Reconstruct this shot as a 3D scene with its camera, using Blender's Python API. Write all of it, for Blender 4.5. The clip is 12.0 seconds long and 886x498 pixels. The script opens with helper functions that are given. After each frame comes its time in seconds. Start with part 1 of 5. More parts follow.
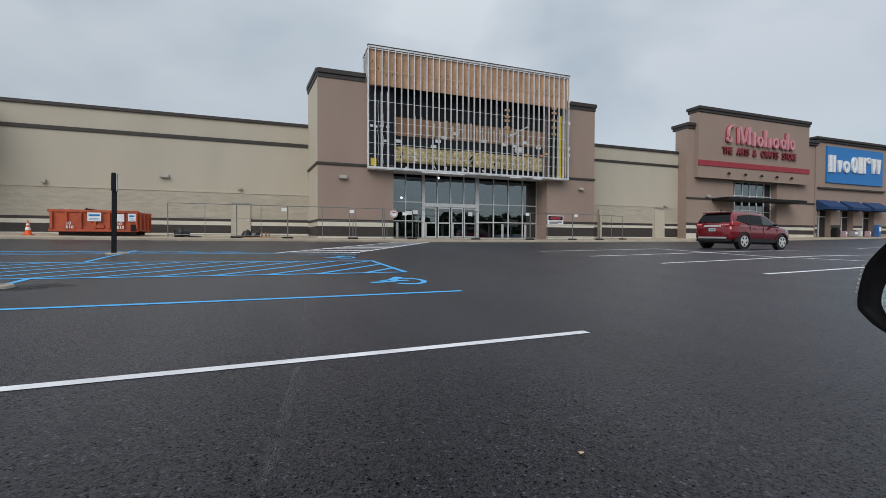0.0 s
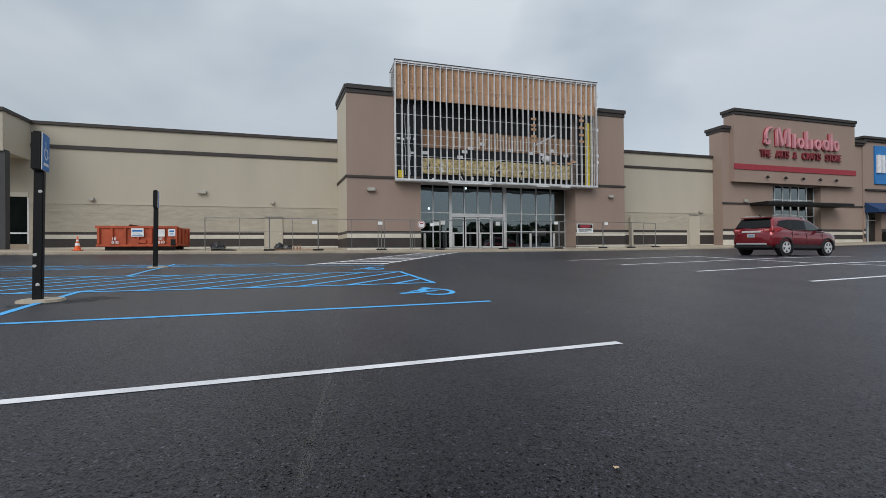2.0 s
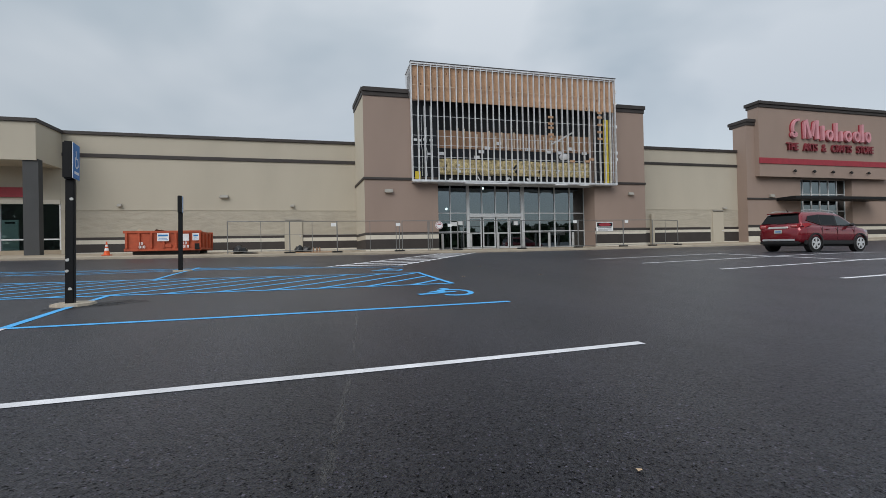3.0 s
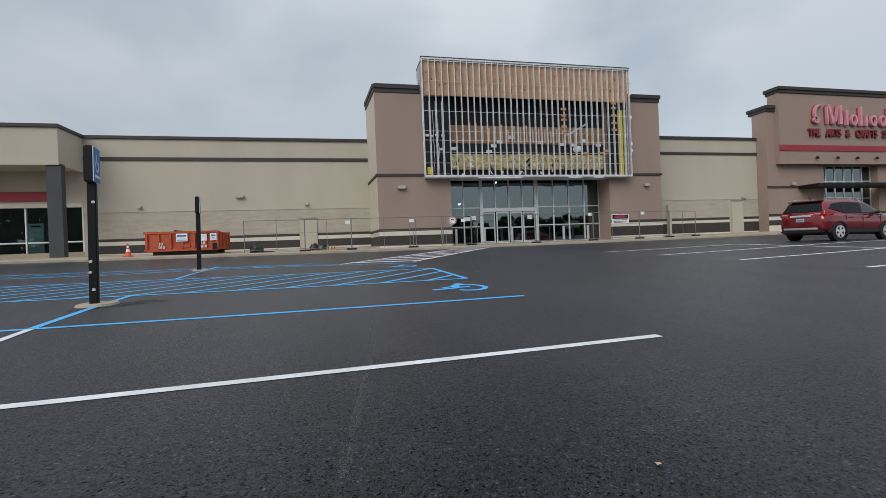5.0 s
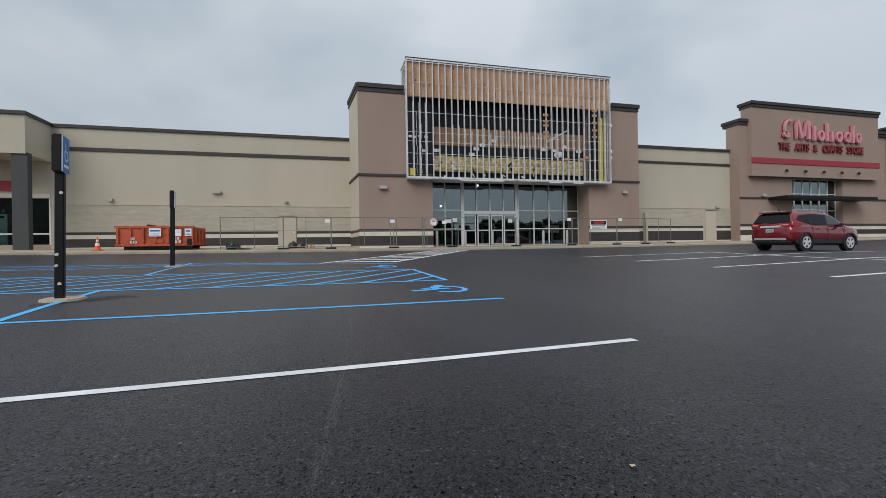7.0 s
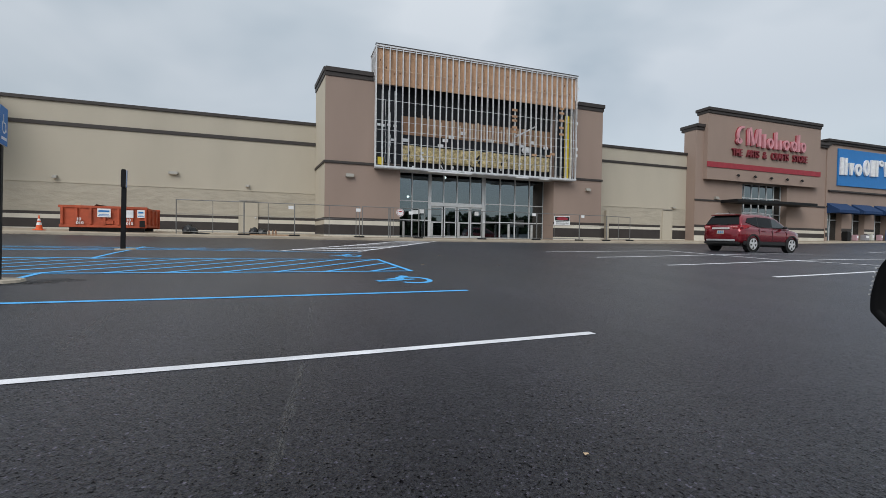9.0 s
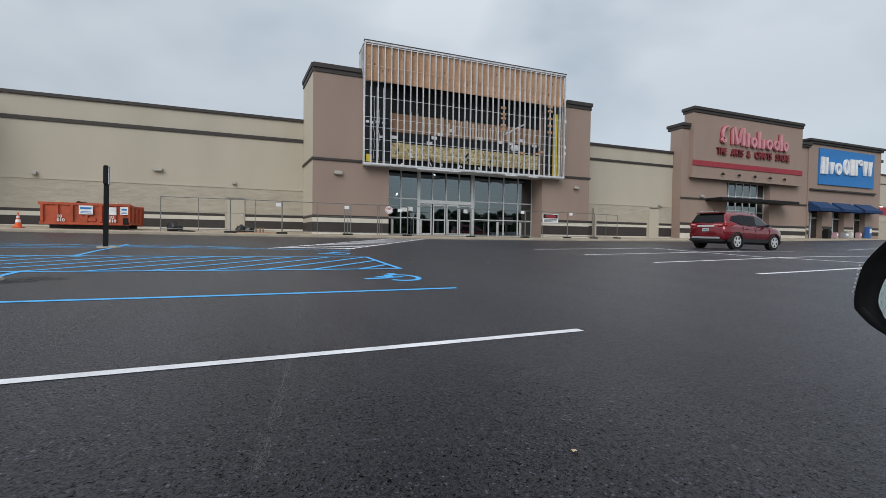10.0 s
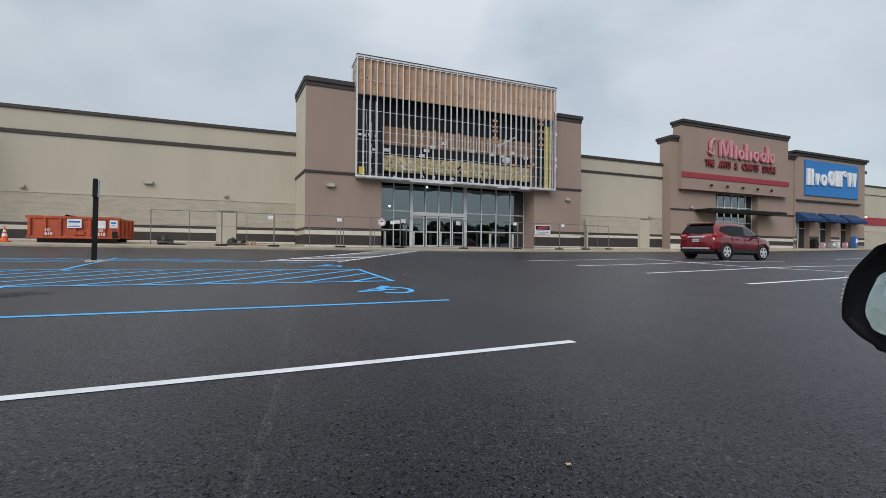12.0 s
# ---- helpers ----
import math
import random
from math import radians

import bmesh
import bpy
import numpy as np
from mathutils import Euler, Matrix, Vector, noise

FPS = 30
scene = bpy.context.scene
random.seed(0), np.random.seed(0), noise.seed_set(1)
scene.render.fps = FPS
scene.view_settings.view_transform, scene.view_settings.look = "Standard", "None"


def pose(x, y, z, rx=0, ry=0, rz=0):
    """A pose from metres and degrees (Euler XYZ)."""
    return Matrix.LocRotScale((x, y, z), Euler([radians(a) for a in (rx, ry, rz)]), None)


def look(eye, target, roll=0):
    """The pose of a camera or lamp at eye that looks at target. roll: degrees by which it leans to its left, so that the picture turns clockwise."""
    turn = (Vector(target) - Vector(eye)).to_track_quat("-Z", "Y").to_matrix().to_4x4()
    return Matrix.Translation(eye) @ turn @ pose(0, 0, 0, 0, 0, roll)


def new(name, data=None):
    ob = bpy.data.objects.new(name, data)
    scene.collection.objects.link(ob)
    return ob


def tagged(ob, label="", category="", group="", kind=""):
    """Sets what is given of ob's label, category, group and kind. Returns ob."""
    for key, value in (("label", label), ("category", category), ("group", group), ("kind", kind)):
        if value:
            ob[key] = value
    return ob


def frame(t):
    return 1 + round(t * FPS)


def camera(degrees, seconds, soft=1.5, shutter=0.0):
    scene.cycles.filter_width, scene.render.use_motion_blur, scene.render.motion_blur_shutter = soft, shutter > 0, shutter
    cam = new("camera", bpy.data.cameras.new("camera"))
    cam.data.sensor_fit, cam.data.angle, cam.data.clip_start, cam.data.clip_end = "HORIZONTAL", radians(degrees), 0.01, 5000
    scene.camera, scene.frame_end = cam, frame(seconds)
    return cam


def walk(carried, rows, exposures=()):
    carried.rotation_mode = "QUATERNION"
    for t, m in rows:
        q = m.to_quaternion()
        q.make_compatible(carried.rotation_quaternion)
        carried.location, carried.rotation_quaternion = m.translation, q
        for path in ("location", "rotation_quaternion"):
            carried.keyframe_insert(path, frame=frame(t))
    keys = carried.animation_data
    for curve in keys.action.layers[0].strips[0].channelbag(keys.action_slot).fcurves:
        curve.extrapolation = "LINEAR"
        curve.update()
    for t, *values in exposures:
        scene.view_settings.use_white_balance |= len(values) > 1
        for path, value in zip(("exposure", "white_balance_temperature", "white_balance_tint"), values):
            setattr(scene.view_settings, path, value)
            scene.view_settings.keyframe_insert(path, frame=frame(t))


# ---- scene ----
cam = camera(90.07, 12.0, soft=0.6)
PATH = [
    (0.0, pose(-0.0003, 0.0016, 0.7986, 88.902, -0.194, -20.485)),
    (0.5, pose(-0.0003, 0.0033, 0.8011, 89.214, -0.152, -20.135)),
    (1.0, pose(-0.0010, 0.0012, 0.8015, 89.668, -0.120, -19.265)),
    (1.5, pose(-0.0014, -0.0042, 0.8008, 90.033, 0.060, -18.136)),
    (2.0, pose(-0.0059, -0.0093, 0.8022, 90.235, 0.555, -16.905)),
    (2.5, pose(-0.0053, -0.0137, 0.8069, 90.301, 0.971, -15.634)),
    (3.0, pose(-0.0066, -0.0138, 0.8065, 90.330, 1.272, -14.581)),
    (5.0, pose(-0.0029, -0.0129, 0.8053, 89.799, 2.280, -12.781)),
    (5.5, pose(0.0024, -0.0109, 0.8015, 89.671, 2.519, -12.537)),
    (6.0, pose(0.0004, -0.0101, 0.8033, 89.645, 2.520, -12.698)),
    (6.5, pose(-0.0005, -0.0115, 0.8044, 89.847, 1.962, -13.716)),
    (7.0, pose(-0.0044, -0.0009, 0.7981, 89.948, 0.942, -15.320)),
    (9.0, pose(-0.0011, 0.0039, 0.7950, 88.831, -0.807, -19.714)),
    (9.5, pose(0.0032, 0.0107, 0.7956, 88.425, -0.850, -20.564)),
    (10.0, pose(0.0042, 0.0127, 0.7953, 88.535, -0.802, -21.134)),
    (10.5, pose(0.0045, 0.0115, 0.7967, 89.131, -0.638, -21.540)),
    (11.0, pose(0.0091, 0.0121, 0.7978, 89.593, -0.586, -21.778)),
    (11.5, pose(0.0075, 0.0129, 0.7965, 89.900, -0.567, -21.948)),
    (12.0, pose(0.0079, 0.0132, 0.7971, 90.085, -0.501, -22.057)),
]
walk(cam, PATH, [(0.0, -0.04), (7.0, -0.04), (9.0, 0.02), (12.0, 0.05)])

# ---- sky and light: a bright overcast afternoon ----
world = bpy.data.worlds.new("overcast")
scene.world = world
world.use_nodes = True
wn, wl = world.node_tree.nodes, world.node_tree.links
wn.clear()
w_out = wn.new("ShaderNodeOutputWorld")
w_bg = wn.new("ShaderNodeBackground")
w_sky = wn.new("ShaderNodeTexSky")
w_sky.sky_type, w_sky.sun_disc = "NISHITA", False
w_sky.sun_elevation, w_sky.sun_rotation = radians(37), radians(220)
w_coord = wn.new("ShaderNodeTexCoord")
w_map = wn.new("ShaderNodeMapping")
w_map.inputs["Scale"].default_value = (1.0, 1.0, 2.1)
w_map.inputs["Rotation"].default_value = (0.15, -0.3, 0.4)
w_n1 = wn.new("ShaderNodeTexNoise")
w_n1.inputs["Scale"].default_value, w_n1.inputs["Detail"].default_value, w_n1.inputs["Roughness"].default_value = 1.7, 4.0, 0.45
w_n1.inputs["Distortion"].default_value = 0.35
w_ramp = wn.new("ShaderNodeValToRGB")
w_ramp.color_ramp.elements[0].position, w_ramp.color_ramp.elements[0].color = 0.41, (0.47, 0.53, 0.565, 1)
w_ramp.color_ramp.elements[1].position, w_ramp.color_ramp.elements[1].color = 0.61, (0.70, 0.735, 0.755, 1)
w_sep = wn.new("ShaderNodeSeparateXYZ")
w_up = wn.new("ShaderNodeMapRange")        # an overcast sky is brighter overhead
for k, v in (("From Min", 0.25), ("From Max", 1.0), ("To Min", 1.0), ("To Max", 2.1)):
    w_up.inputs[k].default_value = v
w_scale = wn.new("ShaderNodeVectorMath")
w_scale.operation = "SCALE"
w_dim = wn.new("ShaderNodeVectorMath")
w_dim.operation = "SCALE"
w_dim.inputs["Scale"].default_value = 0.05
w_add = wn.new("ShaderNodeVectorMath")
w_add.operation = "ADD"
wl.new(w_coord.outputs["Generated"], w_map.inputs["Vector"])
wl.new(w_map.outputs["Vector"], w_n1.inputs["Vector"])
wl.new(w_n1.outputs["Fac"], w_ramp.inputs["Fac"])
wl.new(w_coord.outputs["Generated"], w_sep.inputs["Vector"])
wl.new(w_sep.outputs["Z"], w_up.inputs["Value"])
wl.new(w_ramp.outputs["Color"], w_scale.inputs[0])
wl.new(w_up.outputs["Result"], w_scale.inputs["Scale"])
wl.new(w_sky.outputs["Color"], w_dim.inputs[0])
wl.new(w_scale.outputs["Vector"], w_add.inputs[0])
wl.new(w_dim.outputs["Vector"], w_add.inputs[1])
wl.new(w_add.outputs["Vector"], w_bg.inputs["Color"])
wl.new(w_bg.outputs["Background"], w_out.inputs["Surface"])
w_bg.inputs["Strength"].default_value = 0.66

sun = new("sun", bpy.data.lights.new("sun", "SUN"))
sun.data.energy, sun.data.angle, sun.data.color = 1.6, radians(40), (1.0, 0.97, 0.93)
sun.matrix_world = look((-42, -50, 50), (0, 0, 0))


# ---- materials ----
def mat(name, color, rough=0.7, metal=0.0, var=0.12, scale=3.0, bump=0.0, bscale=40.0, spec=0.5, var2=0.06, scale2=60.0, coat=0.0, streak=0.0, deep=0.02, flat=1.0):
    """A painted or raw surface: broad stains and fine grain in the colour, fine relief in the normal."""
    m = bpy.data.materials.new(name)
    m.use_nodes = True
    n, l = m.node_tree.nodes, m.node_tree.links
    b = n["Principled BSDF"]
    b.inputs["Roughness"].default_value, b.inputs["Metallic"].default_value = rough, metal
    b.inputs["Specular IOR Level"].default_value = spec
    b.inputs["Coat Weight"].default_value = coat
    co = n.new("ShaderNodeTexCoord")
    vec = co.outputs["Object"]
    if streak:
        mp = n.new("ShaderNodeMapping")
        mp.inputs["Scale"].default_value = (1, 1, streak)
        l.new(vec, mp.inputs["Vector"])
        vec = mp.outputs["Vector"]
    a = n.new("ShaderNodeTexNoise")
    a.inputs["Scale"].default_value, a.inputs["Detail"].default_value = scale, 5
    f = n.new("ShaderNodeTexNoise")
    f.inputs["Scale"].default_value, f.inputs["Detail"].default_value = scale2, 3
    l.new(vec, a.inputs["Vector"])
    l.new(co.outputs["Object"], f.inputs["Vector"])
    r1, r2 = n.new("ShaderNodeMapRange"), n.new("ShaderNodeMapRange")
    for r, v in ((r1, var), (r2, var2)):
        r.inputs["From Min"].default_value, r.inputs["From Max"].default_value = 0.3, 0.7
        r.inputs["To Min"].default_value, r.inputs["To Max"].default_value = 1 - v, 1 + v
    l.new(a.outputs["Fac"], r1.inputs["Value"])
    l.new(f.outputs["Fac"], r2.inputs["Value"])
    mu = n.new("ShaderNodeMath")
    mu.operation = "MULTIPLY"
    l.new(r1.outputs["Result"], mu.inputs[0])
    l.new(r2.outputs["Result"], mu.inputs[1])
    sc = n.new("ShaderNodeVectorMath")
    sc.operation = "SCALE"
    sc.inputs[0].default_value = color
    l.new(mu.outputs["Value"], sc.inputs["Scale"])
    l.new(sc.outputs["Vector"], b.inputs["Base Color"])
    if bump:
        t = n.new("ShaderNodeTexNoise")
        t.inputs["Scale"].default_value, t.inputs["Detail"].default_value = bscale, 4
        bm_map = n.new("ShaderNodeMapping")
        bm_map.inputs["Scale"].default_value = (1, 1, flat)
        l.new(co.outputs["Object"], bm_map.inputs["Vector"])
        l.new(bm_map.outputs["Vector"], t.inputs["Vector"])
        bp = n.new("ShaderNodeBump")
        bp.inputs["Strength"].default_value, bp.inputs["Distance"].default_value = bump, deep
        l.new(t.outputs["Fac"], bp.inputs["Height"])
        l.new(bp.outputs["Normal"], b.inputs["Normal"])
    return m


def glass(name, tint, rough=0.02, mirror=0.25):
    """Tinted store glazing: part see-through, part reflecting, stronger at grazing angles."""
    m = bpy.data.materials.new(name)
    m.use_nodes = True
    n, l = m.node_tree.nodes, m.node_tree.links
    n.remove(n["Principled BSDF"])
    tr, gl, mx, lw, mr = n.new("ShaderNodeBsdfTransparent"), n.new("ShaderNodeBsdfGlossy"), n.new("ShaderNodeMixShader"), n.new("ShaderNodeFresnel"), n.new("ShaderNodeMapRange")
    tr.inputs["Color"].default_value = (*tint, 1)
    gl.inputs["Roughness"].default_value = rough
    gl.inputs["Color"].default_value = (0.80, 0.93, 1.0, 1)
    mr.inputs["To Min"].default_value = mirror
    l.new(lw.outputs["Fac"], mr.inputs["Value"])
    l.new(mr.outputs["Result"], mx.inputs["Fac"])
    l.new(tr.outputs["BSDF"], mx.inputs[1])
    l.new(gl.outputs["BSDF"], mx.inputs[2])
    l.new(mx.outputs["Shader"], n["Material Output"].inputs["Surface"])
    return m


def glow(name, color, strength):
    m = bpy.data.materials.new(name)
    m.use_nodes = True
    b = m.node_tree.nodes["Principled BSDF"]
    b.inputs["Emission Color"].default_value, b.inputs["Emission Strength"].default_value = (*color, 1), strength
    return m


M_CREAM = mat("cream_stucco", (0.48, 0.435, 0.355), 0.85, var=0.05, scale=0.5, bump=0.25, bscale=60, streak=0.3)
M_TAUPE = mat("taupe_stucco", (0.315, 0.235, 0.195), 0.85, var=0.05, scale=0.6, bump=0.25, bscale=60, streak=0.3)
M_BROWN = mat("dark_brown_trim", (0.040, 0.033, 0.031), 0.65, var=0.12, scale=2)
M_WHITE = mat("off_white_paint", (0.62, 0.58, 0.50), 0.8, var=0.06, scale=1.5, bump=0.2)
M_SPLIT = mat("split_face_block", (0.425, 0.385, 0.315), 0.9, var=0.06, scale=1.2, bump=0.5, bscale=1.6, deep=0.12, flat=2.4)
M_ROOF = mat("roof_membrane", (0.35, 0.35, 0.34), 0.8)
M_CONC = mat("concrete", (0.36, 0.30, 0.225), 0.9, var=0.15, scale=0.8, bump=0.3, bscale=30)
M_KERB = mat("kerb_concrete", (0.37, 0.32, 0.255), 0.9, var=0.15, scale=1.2, bump=0.3, bscale=30)
M_STEEL = mat("galvanised_steel", (0.70, 0.71, 0.73), 0.45, metal=0.3, var=0.2, scale=4)
M_PLY = mat("plywood", (0.43, 0.262, 0.158), 0.75, var=0.22, scale=4, var2=0.14, scale2=9, streak=0.2)
M_PLYDK = mat("darker_plywood", (0.30, 0.175, 0.105), 0.8, var=0.25, scale=2.5, streak=0.25)
# Shade of the hollow behind the studs, put into a near-black colour.
M_VOID = mat("void_shade", (0.006, 0.007, 0.009), 0.9)
M_KNOT = mat("dark_knot", (0.13, 0.062, 0.035), 0.8, var=0.3)
M_BARE = mat("bare_pale_timber", (0.62, 0.50, 0.38), 0.8, var=0.2, scale=4)
M_FELT = mat("black_felt", (0.010, 0.012, 0.017), 0.85)
M_INSUL = mat("yellow_insulation", (0.52, 0.42, 0.22), 0.95, var=0.6, scale=5, var2=0.3, scale2=14, bump=1.0, bscale=9, deep=0.08)
M_YELLOW = mat("yellow_board", (0.65, 0.50, 0.05), 0.8, var=0.1)
M_PAPER = mat("white_tape", (0.75, 0.76, 0.78), 0.6)
M_ALU = mat("aluminium_frame", (0.70, 0.71, 0.72), 0.4, metal=0.25, var=0.05)
M_GLASS = glass("store_glass", (0.24, 0.28, 0.29), 0.015, 0.17)
M_CLEAR = glass("clear_shop_glass", (0.72, 0.78, 0.78), 0.015, 0.03)
# Shop rooms: indoor shade is put into this near-black base colour.
M_INT = mat("interior_shade", (0.035, 0.037, 0.038), 0.9)
M_LINEW = mat("white_line_paint", (0.69, 0.69, 0.72), 0.7, var=0.14, scale=5, var2=0.16, scale2=150)
M_LINEB = mat("blue_line_paint", (0.065, 0.40, 0.80), 0.65, var=0.1, scale=6, var2=0.12, scale2=150)
M_RED = mat("red_trim", (0.32, 0.03, 0.045), 0.6)
M_BLACK = mat("black_plastic", (0.009, 0.009, 0.010), 0.55, spec=0.25)
M_BLUESIGN = mat("blue_sign_panel", (0.014, 0.18, 0.50), 0.5, var=0.04)
M_WHSIGN = mat("white_sign_letters", (0.80, 0.81, 0.82), 0.5)
M_PINK = mat("faded_red_letters", (0.60, 0.27, 0.31), 0.5, var=0.15, scale=1.5)
M_NAVY = mat("navy_awning_canvas", (0.008, 0.038, 0.12), 0.8, var=0.1)
M_RUST = mat("orange_red_steel", (0.42, 0.075, 0.028), 0.6, var=0.22, scale=2.5, var2=0.1, scale2=25, bump=0.15)
M_DKGREY = mat("charcoal_paint", (0.05, 0.052, 0.055), 0.7, var=0.1, scale=1)
M_LAMP = mat("lamp_housing", (0.30, 0.285, 0.255), 0.6)


def asphalt():
    m = bpy.data.materials.new("asphalt")
    m.use_nodes = True
    n, l = m.node_tree.nodes, m.node_tree.links
    b = n["Principled BSDF"]
    co = n.new("ShaderNodeTexCoord")

    def noise_tex(scale, detail=4, stretch=None):
        t = n.new("ShaderNodeTexNoise")
        t.inputs["Scale"].default_value, t.inputs["Detail"].default_value = scale, detail
        if stretch:
            mp = n.new("ShaderNodeMapping")
            mp.inputs["Scale"].default_value = stretch
            l.new(co.outputs["Object"], mp.inputs["Vector"])
            l.new(mp.outputs["Vector"], t.inputs["Vector"])
        else:
            l.new(co.outputs["Object"], t.inputs["Vector"])
        return t

    def rng(src, a, c, f0=0.3, f1=0.7):
        r = n.new("ShaderNodeMapRange")
        for k, v in (("From Min", f0), ("From Max", f1), ("To Min", a), ("To Max", c)):
            r.inputs[k].default_value = v
        l.new(src, r.inputs["Value"])
        return r.outputs["Result"]

    def mul(p, q):
        k = n.new("ShaderNodeMath")
        k.operation = "MULTIPLY"
        l.new(p, k.inputs[0])
        l.new(q, k.inputs[1])
        return k.outputs["Value"]
    grain = n.new("ShaderNodeTexVoronoi")
    grain.inputs["Scale"].default_value = 110
    l.new(co.outputs["Object"], grain.inputs["Vector"])
    stone = n.new("ShaderNodeSeparateColor")
    l.new(grain.outputs["Color"], stone.inputs["Color"])
    tone = mul(rng(noise_tex(0.22).outputs["Fac"], 0.75, 1.3), rng(noise_tex(1.1, 5, (1.0, 0.12, 1)).outputs["Fac"], 0.72, 1.38))
    tone = mul(tone, rng(stone.outputs["Red"], 0.5, 1.5, 0, 1))
    tone = mul(tone, rng(noise_tex(320, 2).outputs["Fac"], 0.6, 1.4))
    pits = mul(rng(noise_tex(75, 2).outputs["Fac"], 0.15, 1.0, 0.31, 0.4), rng(noise_tex(52, 3).outputs["Fac"], 0.1, 1.0, 0.31, 0.38))
    tone = mul(tone, pits)
    tone = mul(tone, rng(stone.outputs["Blue"], 1.0, 5.0, 0.95, 0.98))
    gloss = mul(pits, rng(stone.outputs["Green"], 0.14, 0.6, 0, 1))
    gloss = mul(gloss, rng(noise_tex(0.9, 4, (1.0, 0.14, 1)).outputs["Fac"], 0.75, 1.3))
    l.new(gloss, b.inputs["Specular IOR Level"])
    sc = n.new("ShaderNodeVectorMath")
    sc.operation = "SCALE"
    sc.inputs[0].default_value = (0.0135, 0.0121, 0.0172)
    l.new(tone, sc.inputs["Scale"])
    l.new(sc.outputs["Vector"], b.inputs["Base Color"])
    b.inputs["Roughness"].default_value = 0.36
    b.inputs["Sheen Weight"].default_value, b.inputs["Sheen Roughness"].default_value = 0.07, 0.3
    b.inputs["Sheen Tint"].default_value = (0.84, 0.88, 1.0, 1)
    b.inputs["Specular IOR Level"].default_value = 0.42
    bp = n.new("ShaderNodeBump")
    bp.inputs["Strength"].default_value, bp.inputs["Distance"].default_value = 0.65, 0.005
    l.new(grain.outputs["Distance"], bp.inputs["Height"])
    l.new(bp.outputs["Normal"], b.inputs["Normal"])
    return m


M_ASPH = asphalt()


# ---- mesh helpers ----
def bx(bm, x0, x1, y0, y1, z0, z1):
    """An axis-aligned box."""
    v = [bm.verts.new(p) for p in ((x0, y0, z0), (x1, y0, z0), (x1, y1, z0), (x0, y1, z0), (x0, y0, z1), (x1, y0, z1), (x1, y1, z1), (x0, y1, z1))]
    for f in ((0, 3, 2, 1), (4, 5, 6, 7), (0, 1, 5, 4), (1, 2, 6, 5), (2, 3, 7, 6), (3, 0, 4, 7)):
        bm.faces.new([v[k] for k in f])
    return v


def rod(bm, a, b, r, seg=8, r2=None):
    """A round bar from a to b."""
    a, b = Vector(a), Vector(b)
    m = Matrix.Translation((a + b) / 2) @ (b - a).to_track_quat("Z", "Y").to_matrix().to_4x4()
    return bmesh.ops.create_cone(bm, cap_ends=True, segments=seg, radius1=r, radius2=r if r2 is None else r2, depth=(b - a).length, matrix=m)["verts"]


def prism(bm, pts, y0, y1):
    """An outline in x and z, pushed from y0 to y1."""
    lo = [bm.verts.new((p[0], y0, p[1])) for p in pts]
    hi = [bm.verts.new((p[0], y1, p[1])) for p in pts]
    k = len(pts)
    bm.faces.new(lo)
    bm.faces.new(hi[::-1])
    for j in range(k):
        bm.faces.new((lo[j], hi[j], hi[(j + 1) % k], lo[(j + 1) % k]))


def stroke(bm, pts, w, y0, y1):
    """A broad flat stroke along points in x and z."""
    lo, n = [], len(pts)
    for k, p in enumerate(pts):
        a, b = Vector(pts[max(0, k - 1)]), Vector(pts[min(n - 1, k + 1)])
        d = (b - a).normalized()
        s = Vector((-d.y, d.x)) * (w if isinstance(w, float) else w[k]) / 2
        lo.append((Vector(p) + s, Vector(p) - s))
    ring = []
    for s, t in lo:
        ring.append([bm.verts.new((q.x, y, q.y)) for q, y in ((s, y0), (t, y0), (t, y1), (s, y1))])
    for a, b in zip(ring[:-1], ring[1:]):
        for j in range(4):
            bm.faces.new((a[j], a[(j + 1) % 4], b[(j + 1) % 4], b[j]))
    bm.faces.new(ring[0])
    bm.faces.new(ring[-1][::-1])


def arc(cx, cz, rx, rz, a0, a1, n=14):
    return [(cx + rx * math.cos(radians(a0 + (a1 - a0) * k / n)), cz + rz * math.sin(radians(a0 + (a1 - a0) * k / n))) for k in range(n + 1)]


def finish(bm, name, material, bevel=0.0, smooth=False):
    if bevel:
        bmesh.ops.bevel(bm, geom=bm.edges[:], offset=bevel, segments=2, affect="EDGES", clamp_overlap=True)
    bmesh.ops.recalc_face_normals(bm, faces=bm.faces[:])
    me = bpy.data.meshes.new(name)
    bm.to_mesh(me)
    bm.free()
    me.materials.append(material)
    if smooth:
        me.shade_smooth()
    return me


def part(name, bm, material, parent, label="", bevel=0.0, smooth=False):
    """Links a bmesh as ONE mesh under a thing or a part."""
    ob = new(name, finish(bm, name, material, bevel, smooth))
    ob.parent = parent
    if label:
        tagged(ob, label)
    return ob


def boxpart(name, box, material, parent, label="", bevel=0.0):
    bm = bmesh.new()
    bx(bm, *box)
    return part(name, bm, material, parent, label, bevel)


def thing(name, label, category, group="", kind="", at=None):
    ob = new(name)
    if at is not None:
        ob.matrix_world = at
    return tagged(ob, label, category, group, kind)


# ---- ground ----
def G(x, y):
    """Height of the lot: it climbs gently to the shop fronts and to one side."""
    x, y = min(57.0, max(-16.0, x)), min(24.4, max(-4.0, y))
    return (0.0059 - 0.00468 * x + 0.012186 * y + 0.0011527 * x * y + 0.00071349 * y * y + 0.00091604 * x * x
            - 2.94009e-05 * x * x * y - 4.68397e-05 * x * y * y
            - 0.00385 * max(0.0, min(x, 23.0) - 15.0) ** 2 * min(1.0, max(0.0, (23.0 - y) / 7.0)))


KERB = 24.4


